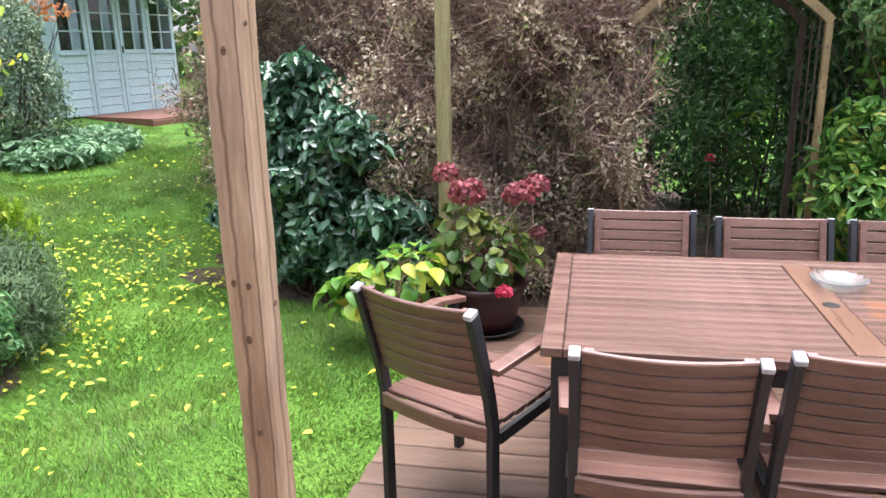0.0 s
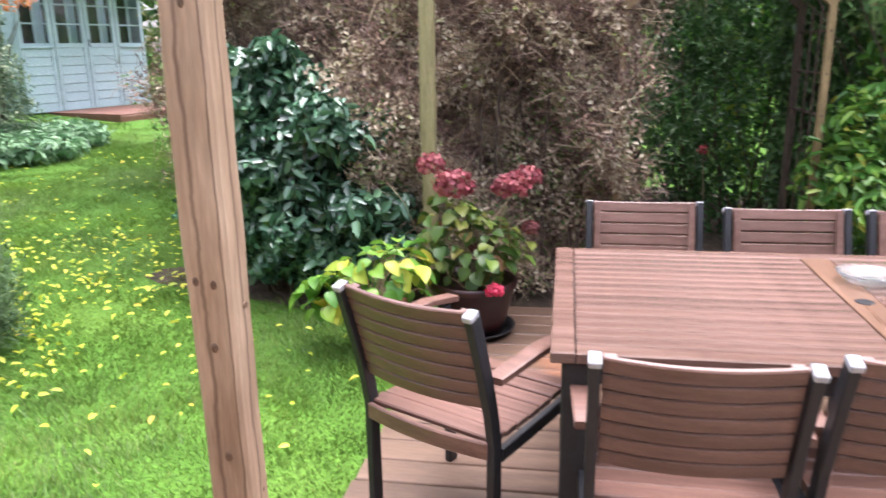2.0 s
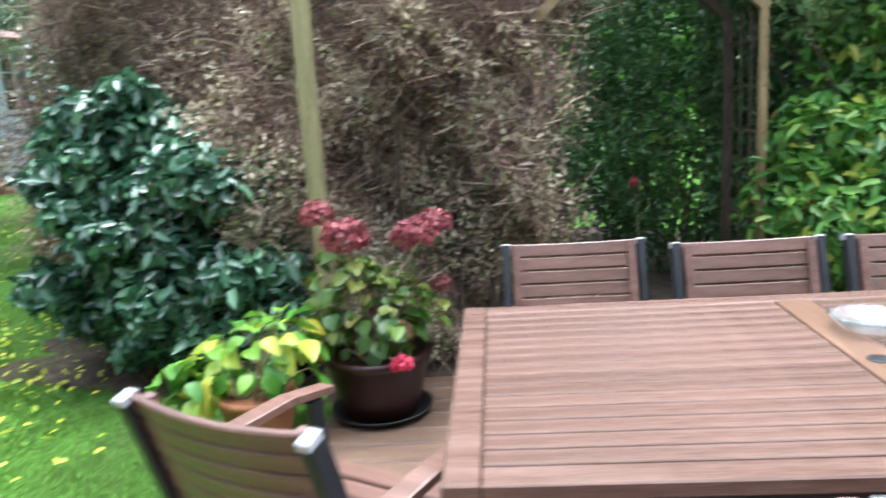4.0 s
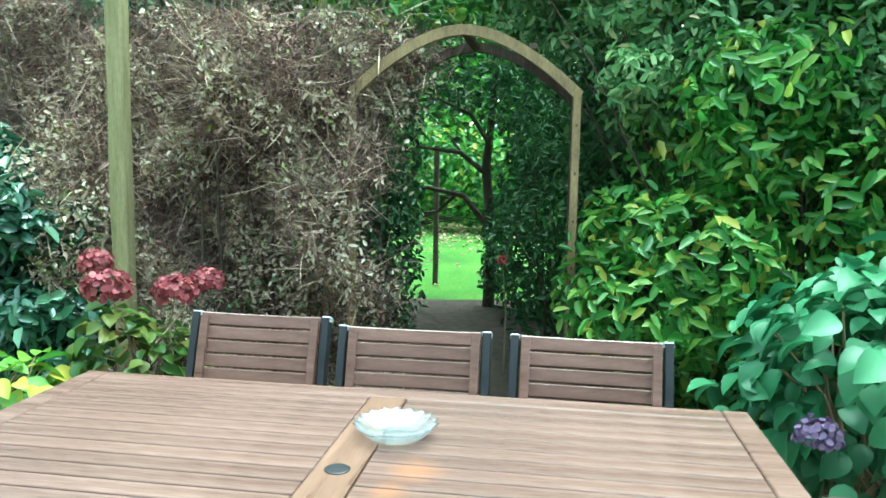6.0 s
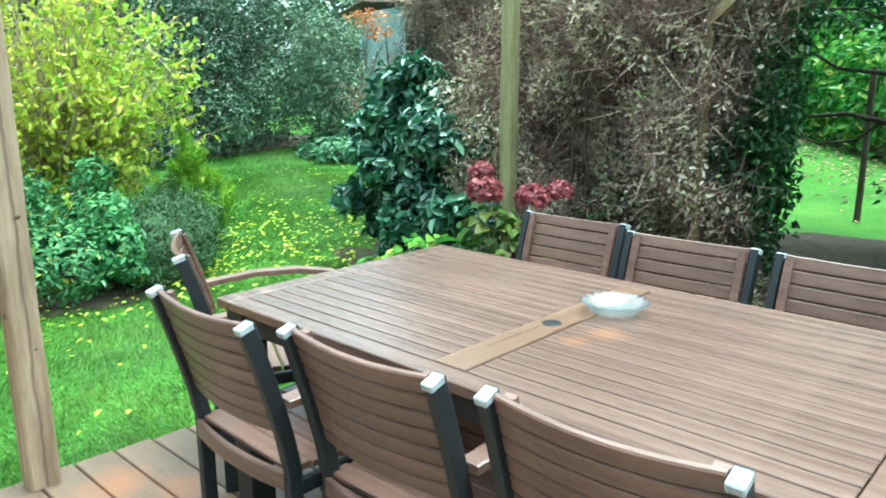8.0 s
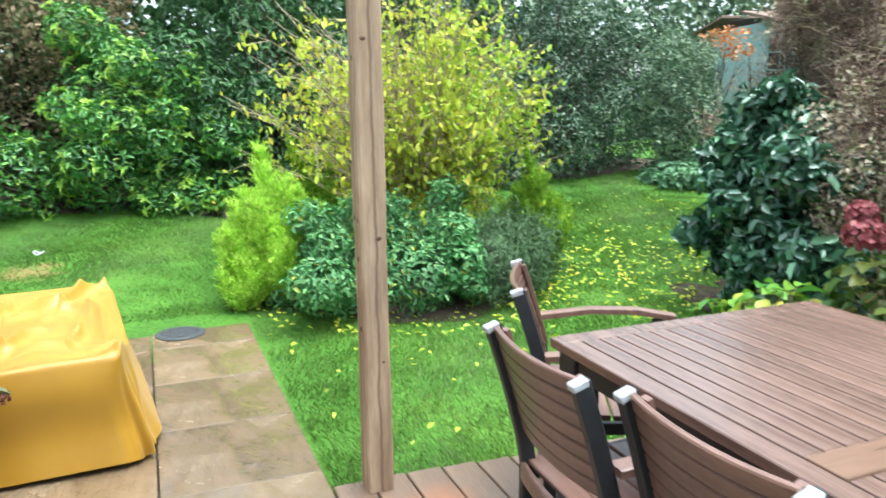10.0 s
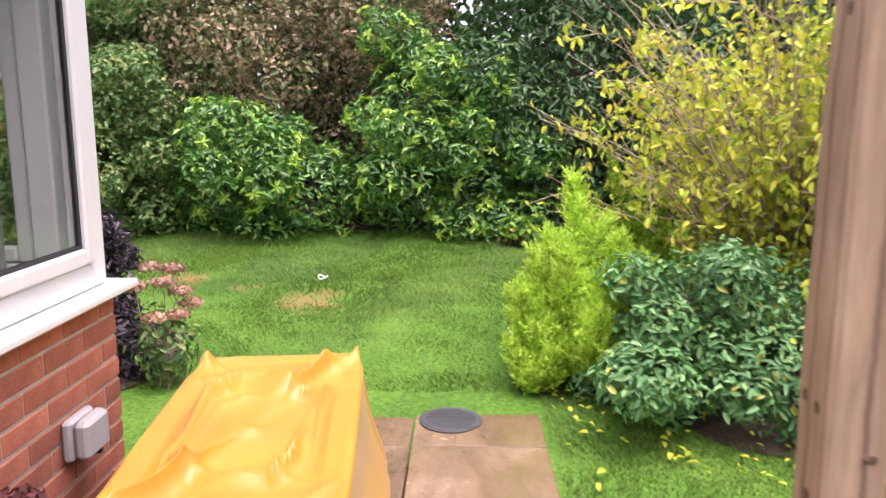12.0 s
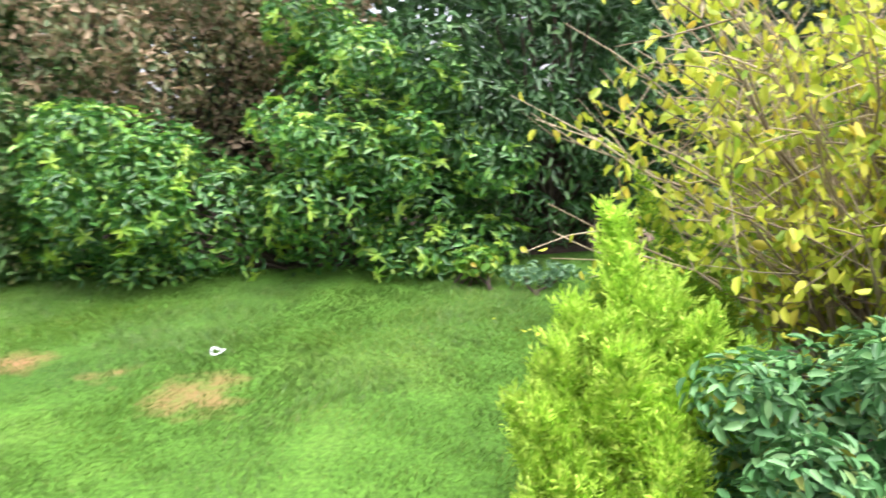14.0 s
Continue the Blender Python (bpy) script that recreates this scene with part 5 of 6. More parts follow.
def yellow_bush():
    """A many-stemmed autumn shrub: arching thin stems with hanging yellow leaves."""
    x, y = -4.2, 1.1
    z0 = float(ground_z(x, y))
    ob = thing("autumn_shrub", Matrix.Translation((x, y, z0)), "tall many-stemmed shrub with thinning yellow autumn leaves", "shrub")
    paths, P = [], []
    for i in range(200):
        a = RNG.uniform(0, 2 * math.pi)
        r = RNG.uniform(0.2, 1.5) ** 0.85
        top = np.array([math.cos(a) * r * 0.98, math.sin(a) * r * (1.12 if math.sin(a) < 0 else 1.0), RNG.uniform(1.2, 2.55) - 0.75 * r * RNG.random()])
        b = np.array([math.cos(a) * 0.16 * RNG.random(), math.sin(a) * 0.16 * RNG.random(), -0.03])
        s = np.linspace(0, 1, 9)[:, None]
        mid = np.array([top[0] * 0.35, top[1] * 0.35, top[2] * 0.75])
        pts = (1 - s) ** 2 * b + 2 * s * (1 - s) * mid + s ** 2 * top
        pts[1:] += RNG.normal(size=(8, 3)) * 0.02
        paths.append((pts, np.linspace(0.011, 0.002, 9)))
        for k in range(12):
            u = RNG.uniform(0.22, 0.95)
            p0 = pts[int(u * 8)]
            d = unit(RNG.normal(size=(1, 3)) + np.array([[math.cos(a), math.sin(a), 0.7]]))[0]
            ln = RNG.uniform(0.15, 0.42)
            tw = np.stack([p0, p0 + d * ln * 0.5 + RNG.normal(size=3) * 0.015, p0 + d * ln])
            paths.append((tw, np.array([0.0035, 0.0025, 0.0012])))
            dens = 13.0 if p0[1] > 0.0 else 7.5
            for q in range(RNG.poisson(dens * 0.62)):
                P.append(tw[0] + (tw[2] - tw[0]) * RNG.uniform(0.2, 1.05) + RNG.normal(size=3) * 0.02)
    P = np.array(P)
    tv, tf = tubes(paths, 4)
    np_part("branch_frame", tv, tf, M_TAN_TWIG, ob)
    n = len(P)
    axis = unit(np.array([0, 0, -1.0]) + RNG.normal(size=(n, 3)) * 0.5)
    s = RNG.uniform(0.6, 1.25, n)
    green = ((P[:, 1] > 0.15) & (RNG.random(n) < 0.55)) | (RNG.random(n) < 0.12)
    for name, pick, mat in (("foliage", ~green, F_YELLOW), ("green_foliage", green, F_YELLOWGREEN)):
        V, F = leaves(P[pick], unit(RNG.normal(size=(pick.sum(), 3)) + np.array([0, 0, 0.3])), 0.06 * s[pick], 0.034 * s[pick], 0.15, axis[pick])
        np_part(name, V, F, mat, ob)


yellow_bush()
rose = thing("rose", pose(-5.2, 0.38, float(ground_z(-5.2, 0.38))), "single pale pink rose on a thin stem", "flower")
tv, tf = tubes([(np.array([[0, 0, -0.02], [0.03, 0, 0.35], [0, 0, 0.62]]), np.array([0.006, 0.005, 0.004]))])
np_part("stem", tv, tf, M_TAN_TWIG, rose)
F_ROSE = foliage("pale_rose_petal", [(0.0, (0.70, 0.45, 0.38)), (1.0, (0.85, 0.68, 0.58))], 0.6, 0.3)
flower_head(rose, (0, 0, 0.65), 0.055, F_ROSE, "pale pink bloom", 160, 0.9)

# ---- back border ----
choisya = [(-7.35, -3.3, 0.75, 0.65, 0.75, 0.55), (-7.3, -2.4, 0.72, 0.62, 0.7, 0.6), (-7.3, -1.5, 0.8, 0.65, 0.7, 0.65), (-7.4, -0.75, 0.8, 0.65, 0.55, 0.65),
           (-7.75, -1.25, 1.55, 0.62, 0.72, 0.8), (-7.6, -0.8, 1.3, 0.5, 0.45, 0.5)]
choisya = clumps(choisya, 60, 0.18, 0.34)
evergreen = shrub("bright_evergreen", (-7.6, -1.8), choisya, 21000, 0.075, 0.034, F_CHOISYA, "broad bright green evergreen shrub with yellow-green tips", shell=0.2, rag=0.17, up=0.6, wild=0.55, stems=60, along=(0.8, 0.5, 0.6))
def young_tips(parent, lumps, n, material):
    """Rosettes of pale new leaves standing out of the shrub's surface."""
    P, N = lump_points(lumps, n, 0.03, 0.17)
    off = np.array(parent.matrix_world.translation)
    k = 9
    C = np.repeat(P + N * 0.03 - off, k, 0)
    A = unit(np.repeat(N * 0.6 + np.array([0, 0, 0.5]), k, 0) + RNG.normal(size=(n * k, 3)) * 0.75)
    V, F = leaves(C, unit(np.repeat(N + np.array([0, 0, 0.6]), k, 0) + RNG.normal(size=(n * k, 3)) * 0.3), RNG.uniform(0.06, 0.1, n * k), RNG.uniform(0.024, 0.034, n * k), 0.2, A)
    np_part("tip_growth", V, F, material, parent, "pale yellow-green new leaves")


F_TIPS = foliage("young_leaf", [(0.0, (0.22, 0.44, 0.05)), (1.0, (0.48, 0.66, 0.09))], 0.4, 0.3)
young_tips(evergreen, choisya, 430, F_TIPS)
shrub("maple_bush", (-7.3, -4.8), clumps([(-7.2, -4.7, 1.0, 0.85, 0.85, 0.8), (-7.4, -4.4, 1.5, 0.75, 0.8, 0.5), (-6.9, -5.1, 0.8, 0.7, 0.6, 0.6)], 26, 0.22, 0.42), 19000, 0.066, 0.04, F_MAPLE,
      "dull green broad-leaved bush in the garden corner", shell=0.22, rag=0.2, up=0.6, wild=0.5, stems=40)
shrub("russet_tree", (-9.0, -2.9), clumps([(-8.8, -2.9, 1.9, 0.9, 1.3, 1.0), (-8.9, -3.2, 3.0, 1.0, 1.5, 1.0), (-8.9, -1.8, 2.9, 0.9, 1.0, 1.0)], 34, 0.28, 0.5), 19000, 0.075, 0.045, F_BROWNLEAF,
      "tall shrub with russet brown and green autumn leaves", "tree", shell=0.25, rag=0.2, stems=60, r0=0.03)
shrub("russet_tree", (-9.3, -4.9), clumps([(-9.2, -4.7, 2.2, 1.0, 1.4, 1.4), (-9.4, -5.2, 3.4, 1.1, 1.6, 1.0)], 24, 0.3, 0.55), 14000, 0.085, 0.05, F_MAPLE,
      "tall dark green tree with a few brown leaves", "tree", shell=0.25, rag=0.2, stems=40, r0=0.03)
shrub("dark_laurel", (-8.2, 0.6), clumps([(-7.9, 0.25, 0.95, 0.9, 0.9, 0.9), (-8.0, 0.3, 2.1, 0.95, 1.0, 1.0), (-8.2, 0.5, 3.2, 1.0, 1.1, 1.1), (-8.1, 1.5, 1.6, 0.9, 1.0, 1.2), (-8.4, 1.7, 3.0, 1.0, 1.1, 1.2)], 50, 0.25, 0.48),
      23000, 0.10, 0.034, F_DARKGREEN, "tall dense dark evergreen with drooping leaves", "tree", shell=0.2, rag=0.16, up=0.3, wild=0.5, stems=60, r0=0.03, along=(1.0, -0.4, 0.5))
shrub("silver_bush", (-8.0, 4.4), clumps([(-7.55, 3.3, 0.65, 0.6, 0.8, 0.5), (-7.55, 4.6, 0.65, 0.6, 0.9, 0.5), (-7.55, 2.4, 0.7, 0.6, 0.7, 0.5), (-7.8, 3.2, 1.2, 0.9, 0.9, 1.1), (-7.9, 4.4, 1.3, 0.95, 0.95, 1.2), (-7.8, 5.4, 1.2, 0.9, 0.8, 1.1), (-8.2, 4.0, 2.6, 1.0, 1.2, 1.0), (-8.2, 5.2, 2.5, 0.9, 0.9, 0.9), (-8.6, 2.6, 2.7, 0.9, 0.9, 1.1)], 50, 0.25, 0.5),
      36000, 0.07, 0.03, F_SILVER, "large bush with small silvery green leaves", "tree", shell=0.22, rag=0.2, up=0.4, wild=0.6, stems=60, r0=0.03)
shrub("silver_bush", (-6.6, 5.95), [(-6.58, 5.9, 1.0, 0.5, 0.5, 0.8), (-6.7, 5.85, 1.75, 0.48, 0.5, 0.6)], 8000, 0.06, 0.026, F_OLIVE, "smaller silvery green bush near the summer house", shell=0.25, rag=0.2, stems=30)
shrub("orange_shrub", (-7.0, 6.5), [(-6.8, 6.65, 2.3, 0.4, 0.3, 0.14), (-6.65, 6.75, 2.1, 0.3, 0.2, 0.1)], 200, 0.07, 0.045, F_ORANGE, "orange autumn branch above the silver bush", stems=16, shell=0.4)
shrub("ground_plants", (-6.2, 6.2), [(-6.1, 5.8, 0.42, 0.6, 0.75, 0.2), (-6.3, 6.7, 0.44, 0.6, 0.7, 0.22), (-6.5, 5.9, 0.45, 0.6, 0.6, 0.24)], 3200, 0.11, 0.055, F_SAGE,
      "low pale green leafy perennials at the lawn's edge", "perennial", shell=0.4, up=0.9, stems=20)
shrub("pink_perennial", (-6.75, -0.32), [(-6.75, -0.32, 0.38, 0.17, 0.17, 0.12)], 160, 0.075, 0.05, F_LIME, "small pale green plant with pinkish flowers", "perennial", shell=0.4, stems=8)
shrub("pink_perennial", (-6.6, 0.1), [(-6.6, 0.1, 0.32, 0.2, 0.3, 0.07)], 200, 0.06, 0.03, F_SAGE, "low grey-green plant at the border's edge", "perennial", shell=0.4, stems=8)
shrub("purple_shrub", (-3.7, -3.0), clumps([(-3.72, -2.98, 0.36, 0.24, 0.24, 0.34), (-3.78, -3.1, 0.62, 0.2, 0.22, 0.26), (-3.55, -2.75, 0.26, 0.18, 0.16, 0.22)], 26, 0.05, 0.12), 7500, 0.05, 0.02, F_PURPLE,
      "dark purple-leaved shrub by the house corner", shell=0.42, rag=0.3, stems=60, along=(0.7, 0.7, 0.5), r0=0.007)


def sedum():
    ob = thing("sedum", pose(-3.42, -2.43, float(ground_z(-3.42, -2.43))), "sedum with flat salmon pink flower heads beside the purple shrub", "perennial")
    spots = [(0, 0, 0.56), (-0.1, -0.1, 0.62), (0.06, -0.12, 0.55), (0.05, 0.09, 0.40), (-0.06, 0.07, 0.50), (0.12, 0.0, 0.40), (-0.16, 0.0, 0.60), (-0.12, 0.1, 0.42)]
    P, N = lump_points([(0, 0, 0.24, 0.17, 0.17, 0.2)], 220, 0.5, 0.1, low=0.02)
    tv, tf = tubes(stems_to((0, 0, -0.01), [np.array(s) for s in spots], 0.04, 0.005, 0.003))
    np_part("stem_frame", tv, tf, M_TAN_TWIG, ob)
    V, F = leaves(P, N + np.array([0, 0, 0.6]), 0.055, 0.03, 0.2)
    np_part("foliage", V, F, F_MAPLE, ob)
    for s in spots:
        flower_head(ob, s, 0.058, F_SEDUM, "flat salmon pink flower head", 200, 0.4)


sedum()
scrap = thing("plastic_scrap", pose(-5.45, -1.97, float(ground_z(-5.45, -1.97)) + 0.012, 0, 0, 20), "small crumpled white scrap lying on the lawn", "litter")
bm = bmesh.new()
pr = None
for i in range(15):
    a = math.pi * 2 * i / 14
    q = [bm.verts.new(((0.05 + 0.012 * math.sin(3 * a) + d) * math.cos(a), (0.03 + d) * math.sin(a), 0.02 + 0.012 * math.sin(2 * a) + e)) for d, e in ((0, 0), (0.012, 0.004), (0.006, 0.012))]
    if pr:
        for k in range(3):
            bm.faces.new((pr[k], pr[(k + 1) % 3], q[(k + 1) % 3], q[k]))
    pr = q
part("loop", bm, M_PEBBLE, scrap)

# ---- brown hedge, arch, green hedge ----
def twiggy_hedge(name, x0, x1, y0, y1, h, n_twigs, n_dry, n_brown, label):
    cx, cy = (x0 + x1) / 2, (y0 + y1) / 2
    z0 = float(ground_z(cx, cy))
    ob = thing(name, Matrix.Translation((cx, cy, z0)), label, "hedge")

    def spots(n, front):
        z = RNG.uniform(0.05, h, n)
        z = np.where(RNG.random(n) < 0.5, z, np.minimum(z, h * (0.9 + 0.1 * np.sin(z * 40))))
        lo = x0 + 0.17 * np.sin(z * 3.1 + 1) + 0.08 * np.sin(z * 9) + 0.10 * RNG.normal(size=n)
        hi = x1 + 0.13 * np.sin(z * 2.7 + 2.2) + 0.07 * np.sin(z * 11) + 0.10 * RNG.normal(size=n)
        x = lo + (hi - lo) * RNG.random(n)
        gap = np.sin(5.3 * x + 3.1 * z) * np.sin(4.4 * z - 2.3 * x + 1) + 0.6 * np.sin(11 * x - 7 * z) * np.sin(9 * z + 4 * x)
        near = RNG.random(n) < np.clip(0.62 + 0.5 * gap, 0.12, 1)
        bulge = 0.16 * np.sin(x * 4 + z * 3) + 0.09 * np.sin(z * 6 - x * 5) + 0.06 * np.sin(x * 13 + z * 9)
        depth = np.where(near, RNG.beta(1.0, front, n), 0.4 + 0.6 * RNG.random(n))
        y = y0 + bulge + (y1 - y0) * depth
        return np.stack([x - cx, y - cy, z - z0], 1)
    stem = []
    for i in range(26):
        b = np.array([RNG.uniform(x0 + 0.15, x1) - cx, RNG.uniform(y0 + 0.15, y1) - cy, -0.05])
        s = np.linspace(0, 1, 8)[:, None]
        top = b + np.array([RNG.normal() * 0.1, RNG.normal() * 0.15, h * RNG.uniform(0.7, 1)])
        pts = b + (top - b) * s + np.cumsum(RNG.normal(size=(8, 3)) * 0.02, 0)
        stem.append((pts, np.linspace(0.016, 0.004, 8)))
    tv, tf = tubes(stem)
    tagged(np_part("stem_frame", tv, tf, M_BARK_SHADED_WOOD, ob), kind="stuff")
    P = spots(n_twigs, 2.2)
    A = unit(RNG.normal(size=P.shape) + np.array([0, -0.3, 0.25]))
    V, F = leaves(P, RNG.normal(size=P.shape), RNG.uniform(0.06, 0.26, n_twigs), RNG.uniform(0.002, 0.005, n_twigs), RNG.normal(size=(n_twigs, 1)) * 0.12, A, 0.0, True)
    tagged(np_part("twig_mass", V, F, M_TWIG, ob), kind="stuff")
    k = n_twigs // 7
    P = spots(k, 7.0)
    A = unit(RNG.normal(size=P.shape) + np.array([0, -0.55, 0.3]))
    V, F = leaves(P, RNG.normal(size=P.shape), RNG.uniform(0.10, 0.34, k), RNG.uniform(0.003, 0.006, k), RNG.normal(size=(k, 1)) * 0.15, A, 0.0, True)
    tagged(np_part("pale_twig_mass", V, F, M_TAN_TWIG, ob), kind="stuff")
    P = spots(n_brown, 2.5)
    s = RNG.uniform(0.5, 1.3, n_brown)
    V, F = leaves(P, RNG.normal(size=P.shape) + np.array([0, -0.5, 0.4]), 0.026 * s, 0.014 * s, 0.3)
    np_part("dead_foliage", V, F, F_BROWNDRY, ob)
    P = spots(n_dry // 6, 4.0)
    P = P[P[:, 2] < 0.95 + 0.35 * np.sin(P[:, 0] * 6)]
    V, F = leaves(P, RNG.normal(size=P.shape) + np.array([0, -0.7, 0.6]), 0.036, 0.02, 0.3)
    np_part("green_foliage", V, F, F_MAPLE, ob)
    P = spots(n_dry, 5.0)
    clump = np.sin(P[:, 0] * 9 + 1) * np.sin(P[:, 2] * 8) + 0.6 * np.sin(P[:, 0] * 21 + P[:, 2] * 17) + 0.5 - 0.7 * np.abs(P[:, 2] - 0.75)
    P = P[clump > RNG.normal(size=n_dry) * 0.35 + 0.2]
    s = RNG.uniform(0.5, 1.3, len(P))
    V, F = leaves(P, RNG.normal(size=P.shape) + np.array([0, -0.8, 0.5]), 0.034 * s, 0.018 * s, 0.3)
    np_part("pale_foliage", V, F, F_CREAM, ob)
    return ob


twiggy_hedge("dead_hedge", -1.12, 0.42, 2.52, 3.15, 2.05, 36000, 62000, 26000, "brown half-dead twiggy hedge with dry cream leaves")
twiggy_hedge("dead_hedge", -2.64, -1.75, 3.22, 3.6, 2.28, 24000, 12000, 14000, "brown and green twiggy hedge beyond the camellia")
twiggy_hedge("dead_hedge", -2.15, -1.25, 3.25, 3.75, 2.3, 14000, 10000, 9000, "brown twiggy hedge behind the camellia")
shrub("laurel_hedge", (2.6, 3.0), clumps([(1.95, 2.75, 0.55, 0.5, 0.42, 0.6), (2.05, 2.72, 1.0, 0.45, 0.4, 0.5), (2.35, 2.65, 0.9, 0.6, 0.45, 0.7), (2.0, 2.8, 1.45, 0.5, 0.45, 0.6), (2.7, 2.7, 0.7, 0.7, 0.5, 0.7), (2.8, 2.75, 1.7, 0.8, 0.55, 0.8), (2.05, 2.95, 2.2, 0.6, 0.5, 0.55), (2.9, 3.0, 2.7, 0.8, 0.6, 0.7)], 40, 0.2, 0.38),
      18500, 0.084, 0.036, F_LAUREL, "tall leafy green laurel hedge with yellowing leaves beside the arch", "hedge", shell=0.22, rag=0.16, up=0.5, wild=0.55, stems=50)
shrub("climber", (0.2, 3.25), [(0.35, 3.3, 2.35, 0.7, 0.5, 0.32), (1.2, 3.3, 2.45, 0.7, 0.5, 0.35), (-0.6, 3.3, 2.75, 0.9, 0.5, 0.4), (2.0, 3.4, 2.75, 0.7, 0.5, 0.4)], 6000, 0.085, 0.04, F_LAUREL,
      "green climbing plant over the top of the arch", "climber", shell=0.35, rag=0.2, stems=0)
shrub("dark_backing", (-0.6, 3.9), [(-1.1, 3.8, 0.7, 0.6, 0.35, 0.8), (-0.3, 3.8, 0.7, 0.6, 0.35, 0.8), (-1.1, 3.8, 1.9, 0.6, 0.35, 0.8), (-0.3, 3.8, 1.9, 0.6, 0.35, 0.8), (-1.9, 4.1, 1.0, 0.6, 0.35, 1.1)], 7000, 0.075, 0.04, F_DARKGREEN, "dark evergreen hedge behind the brown one", "hedge", shell=0.25, stems=30)
shrub("dark_side_shrub", (0.1, 3.35), [(0.2, 3.45, 0.7, 0.28, 0.6, 0.75), (0.2, 3.6, 1.6, 0.28, 0.6, 0.7), (-0.2, 4.6, 1.0, 0.3, 0.6, 1.1)], 7000, 0.06, 0.032, F_DARKGREEN, "dark leafy shrub inside the arch", shell=0.3, stems=20)
shrub("dark_side_shrub", (1.6, 8.0), [(1.6, 8.0, 1.0, 0.75, 0.6, 1.1), (1.7, 8.1, 2.3, 0.8, 0.6, 0.9)], 4000, 0.09, 0.05, F_DARKGREEN, "dark bush standing on the lawn beyond the arch", shell=0.25, stems=16)
shrub("dark_side_shrub", (1.5, 4.3), [(1.33, 4.3, 0.75, 0.5, 0.4, 0.85), (1.4, 4.35, 1.9, 0.55, 0.4, 0.75), (2.2, 4.2, 1.2, 0.5, 0.4, 1.1)], 5000, 0.065, 0.03, F_DARKGREEN, "dark conifer-like bush beyond the arch", shell=0.25, stems=24)
shrub("dark_side_shrub", (1.7, 3.6), [(1.62, 3.5, 0.7, 0.28, 0.5, 0.75), (1.6, 3.6, 1.5, 0.28, 0.5, 0.6)], 5000, 0.06, 0.032, F_DARKGREEN, "dark leafy shrub beside the arch", shell=0.3, stems=20)


shrub("pale_climber", (2.2, 2.75), clumps([(1.68, 2.70, 1.72, 0.28, 0.22, 0.3), (2.15, 2.55, 1.85, 0.45, 0.28, 0.32), (2.75, 2.45, 1.95, 0.5, 0.28, 0.38), (1.75, 2.75, 2.15, 0.5, 0.3, 0.3), (2.4, 2.6, 2.2, 0.6, 0.3, 0.35), (3.1, 2.6, 2.3, 0.6, 0.3, 0.4), (1.2, 2.95, 2.35, 0.5, 0.3, 0.25), (2.2, 2.8, 2.7, 0.8, 0.3, 0.3)], 36, 0.10, 0.2), 19000, 0.062, 0.028, F_PALE,
      "pale fine-leaved climber over the top of the laurel hedge", "climber", shell=0.3, rag=0.22, stems=40, r0=0.008)
shrub("grey_climber", (-0.5, 3.65), [(-1.1, 3.6, 2.25, 0.5, 0.35, 0.35), (-0.4, 3.6, 2.3, 0.5, 0.35, 0.4), (0.2, 3.65, 2.35, 0.4, 0.35, 0.35), (-0.7, 3.7, 2.75, 0.8, 0.35, 0.35), (-1.9, 3.8, 2.45, 0.5, 0.35, 0.4)], 6500, 0.06, 0.028, F_OLIVE,
      "grey-green leafy growth above the brown hedge", "climber", shell=0.3, rag=0.22, stems=24)


def garden_arch():
    """A rustic timber arch: two pairs of posts, bent top pieces, trellis in the sides."""
    ob = thing("garden_arch", pose(0.83, 2.62, -0.01), "rustic wooden garden arch with a curved top", "arch")
    w, zs, top = 0.53, 1.66, 1.96
    # rear pair gets the dark bark colour to imitate shade under the arch
    for y in (0.0, 0.55):
        for s in (-1, 1):
            part("arch_post", box(s * w - 0.019, s * w + 0.019, y - 0.019, y + 0.019, 0, zs + 0.02, 0.004), M_ARCH if y == 0 else M_BARK_SHADED_WOOD, ob)
        bm = bmesh.new()
        pr = None
        for i in range(25):
            a = math.pi * i / 24
            u = -math.cos(a)
            cx, cz = u * w * 1.02, top - (top - zs) * abs(u) ** 1.75
            ox, oz = u * 0.72, 1.0 - 0.3 * u * u
            q = [bm.verts.new((cx + ox * e, y + d, cz + oz * e)) for e, d in ((-0.024, -0.02), (0.024, -0.02), (0.024, 0.02), (-0.024, 0.02))]
            if pr:
                for k in range(4):
                    bm.faces.new((pr[k], pr[(k + 1) % 4], q[(k + 1) % 4], q[k]))
            else:
                bm.faces.new(q)
            pr = q
        bm.faces.new(list(reversed(pr)))
        bmesh.ops.recalc_face_normals(bm, faces=bm.faces)
        part("arch_top", bm, M_ARCH if y == 0 else M_BARK_SHADED_WOOD, ob, "bent timber top piece")
    # laths and top slats carry the same shade in their colour
    for s in (-1, 1):
        for k in range(7):
            z = 0.2 + k * 0.22
            part("trellis_lath", box(s * w - 0.006, s * w + 0.006, -0.02, 0.57, z, z + 0.014, 0.002), M_BARK_SHADED_WOOD, ob)
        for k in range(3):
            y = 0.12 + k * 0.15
            part("trellis_lath", box(s * w - 0.018, s * w - 0.008, y, y + 0.014, 0.05, zs, 0.002), M_BARK_SHADED_WOOD, ob)
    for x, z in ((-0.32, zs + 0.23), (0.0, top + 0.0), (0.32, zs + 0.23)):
        part("top_slat", box(x - 0.02, x + 0.02, 0.022, 0.528, z - 0.015, z + 0.01, 0.003), M_BARK_SHADED_WOOD, ob)


garden_arch()

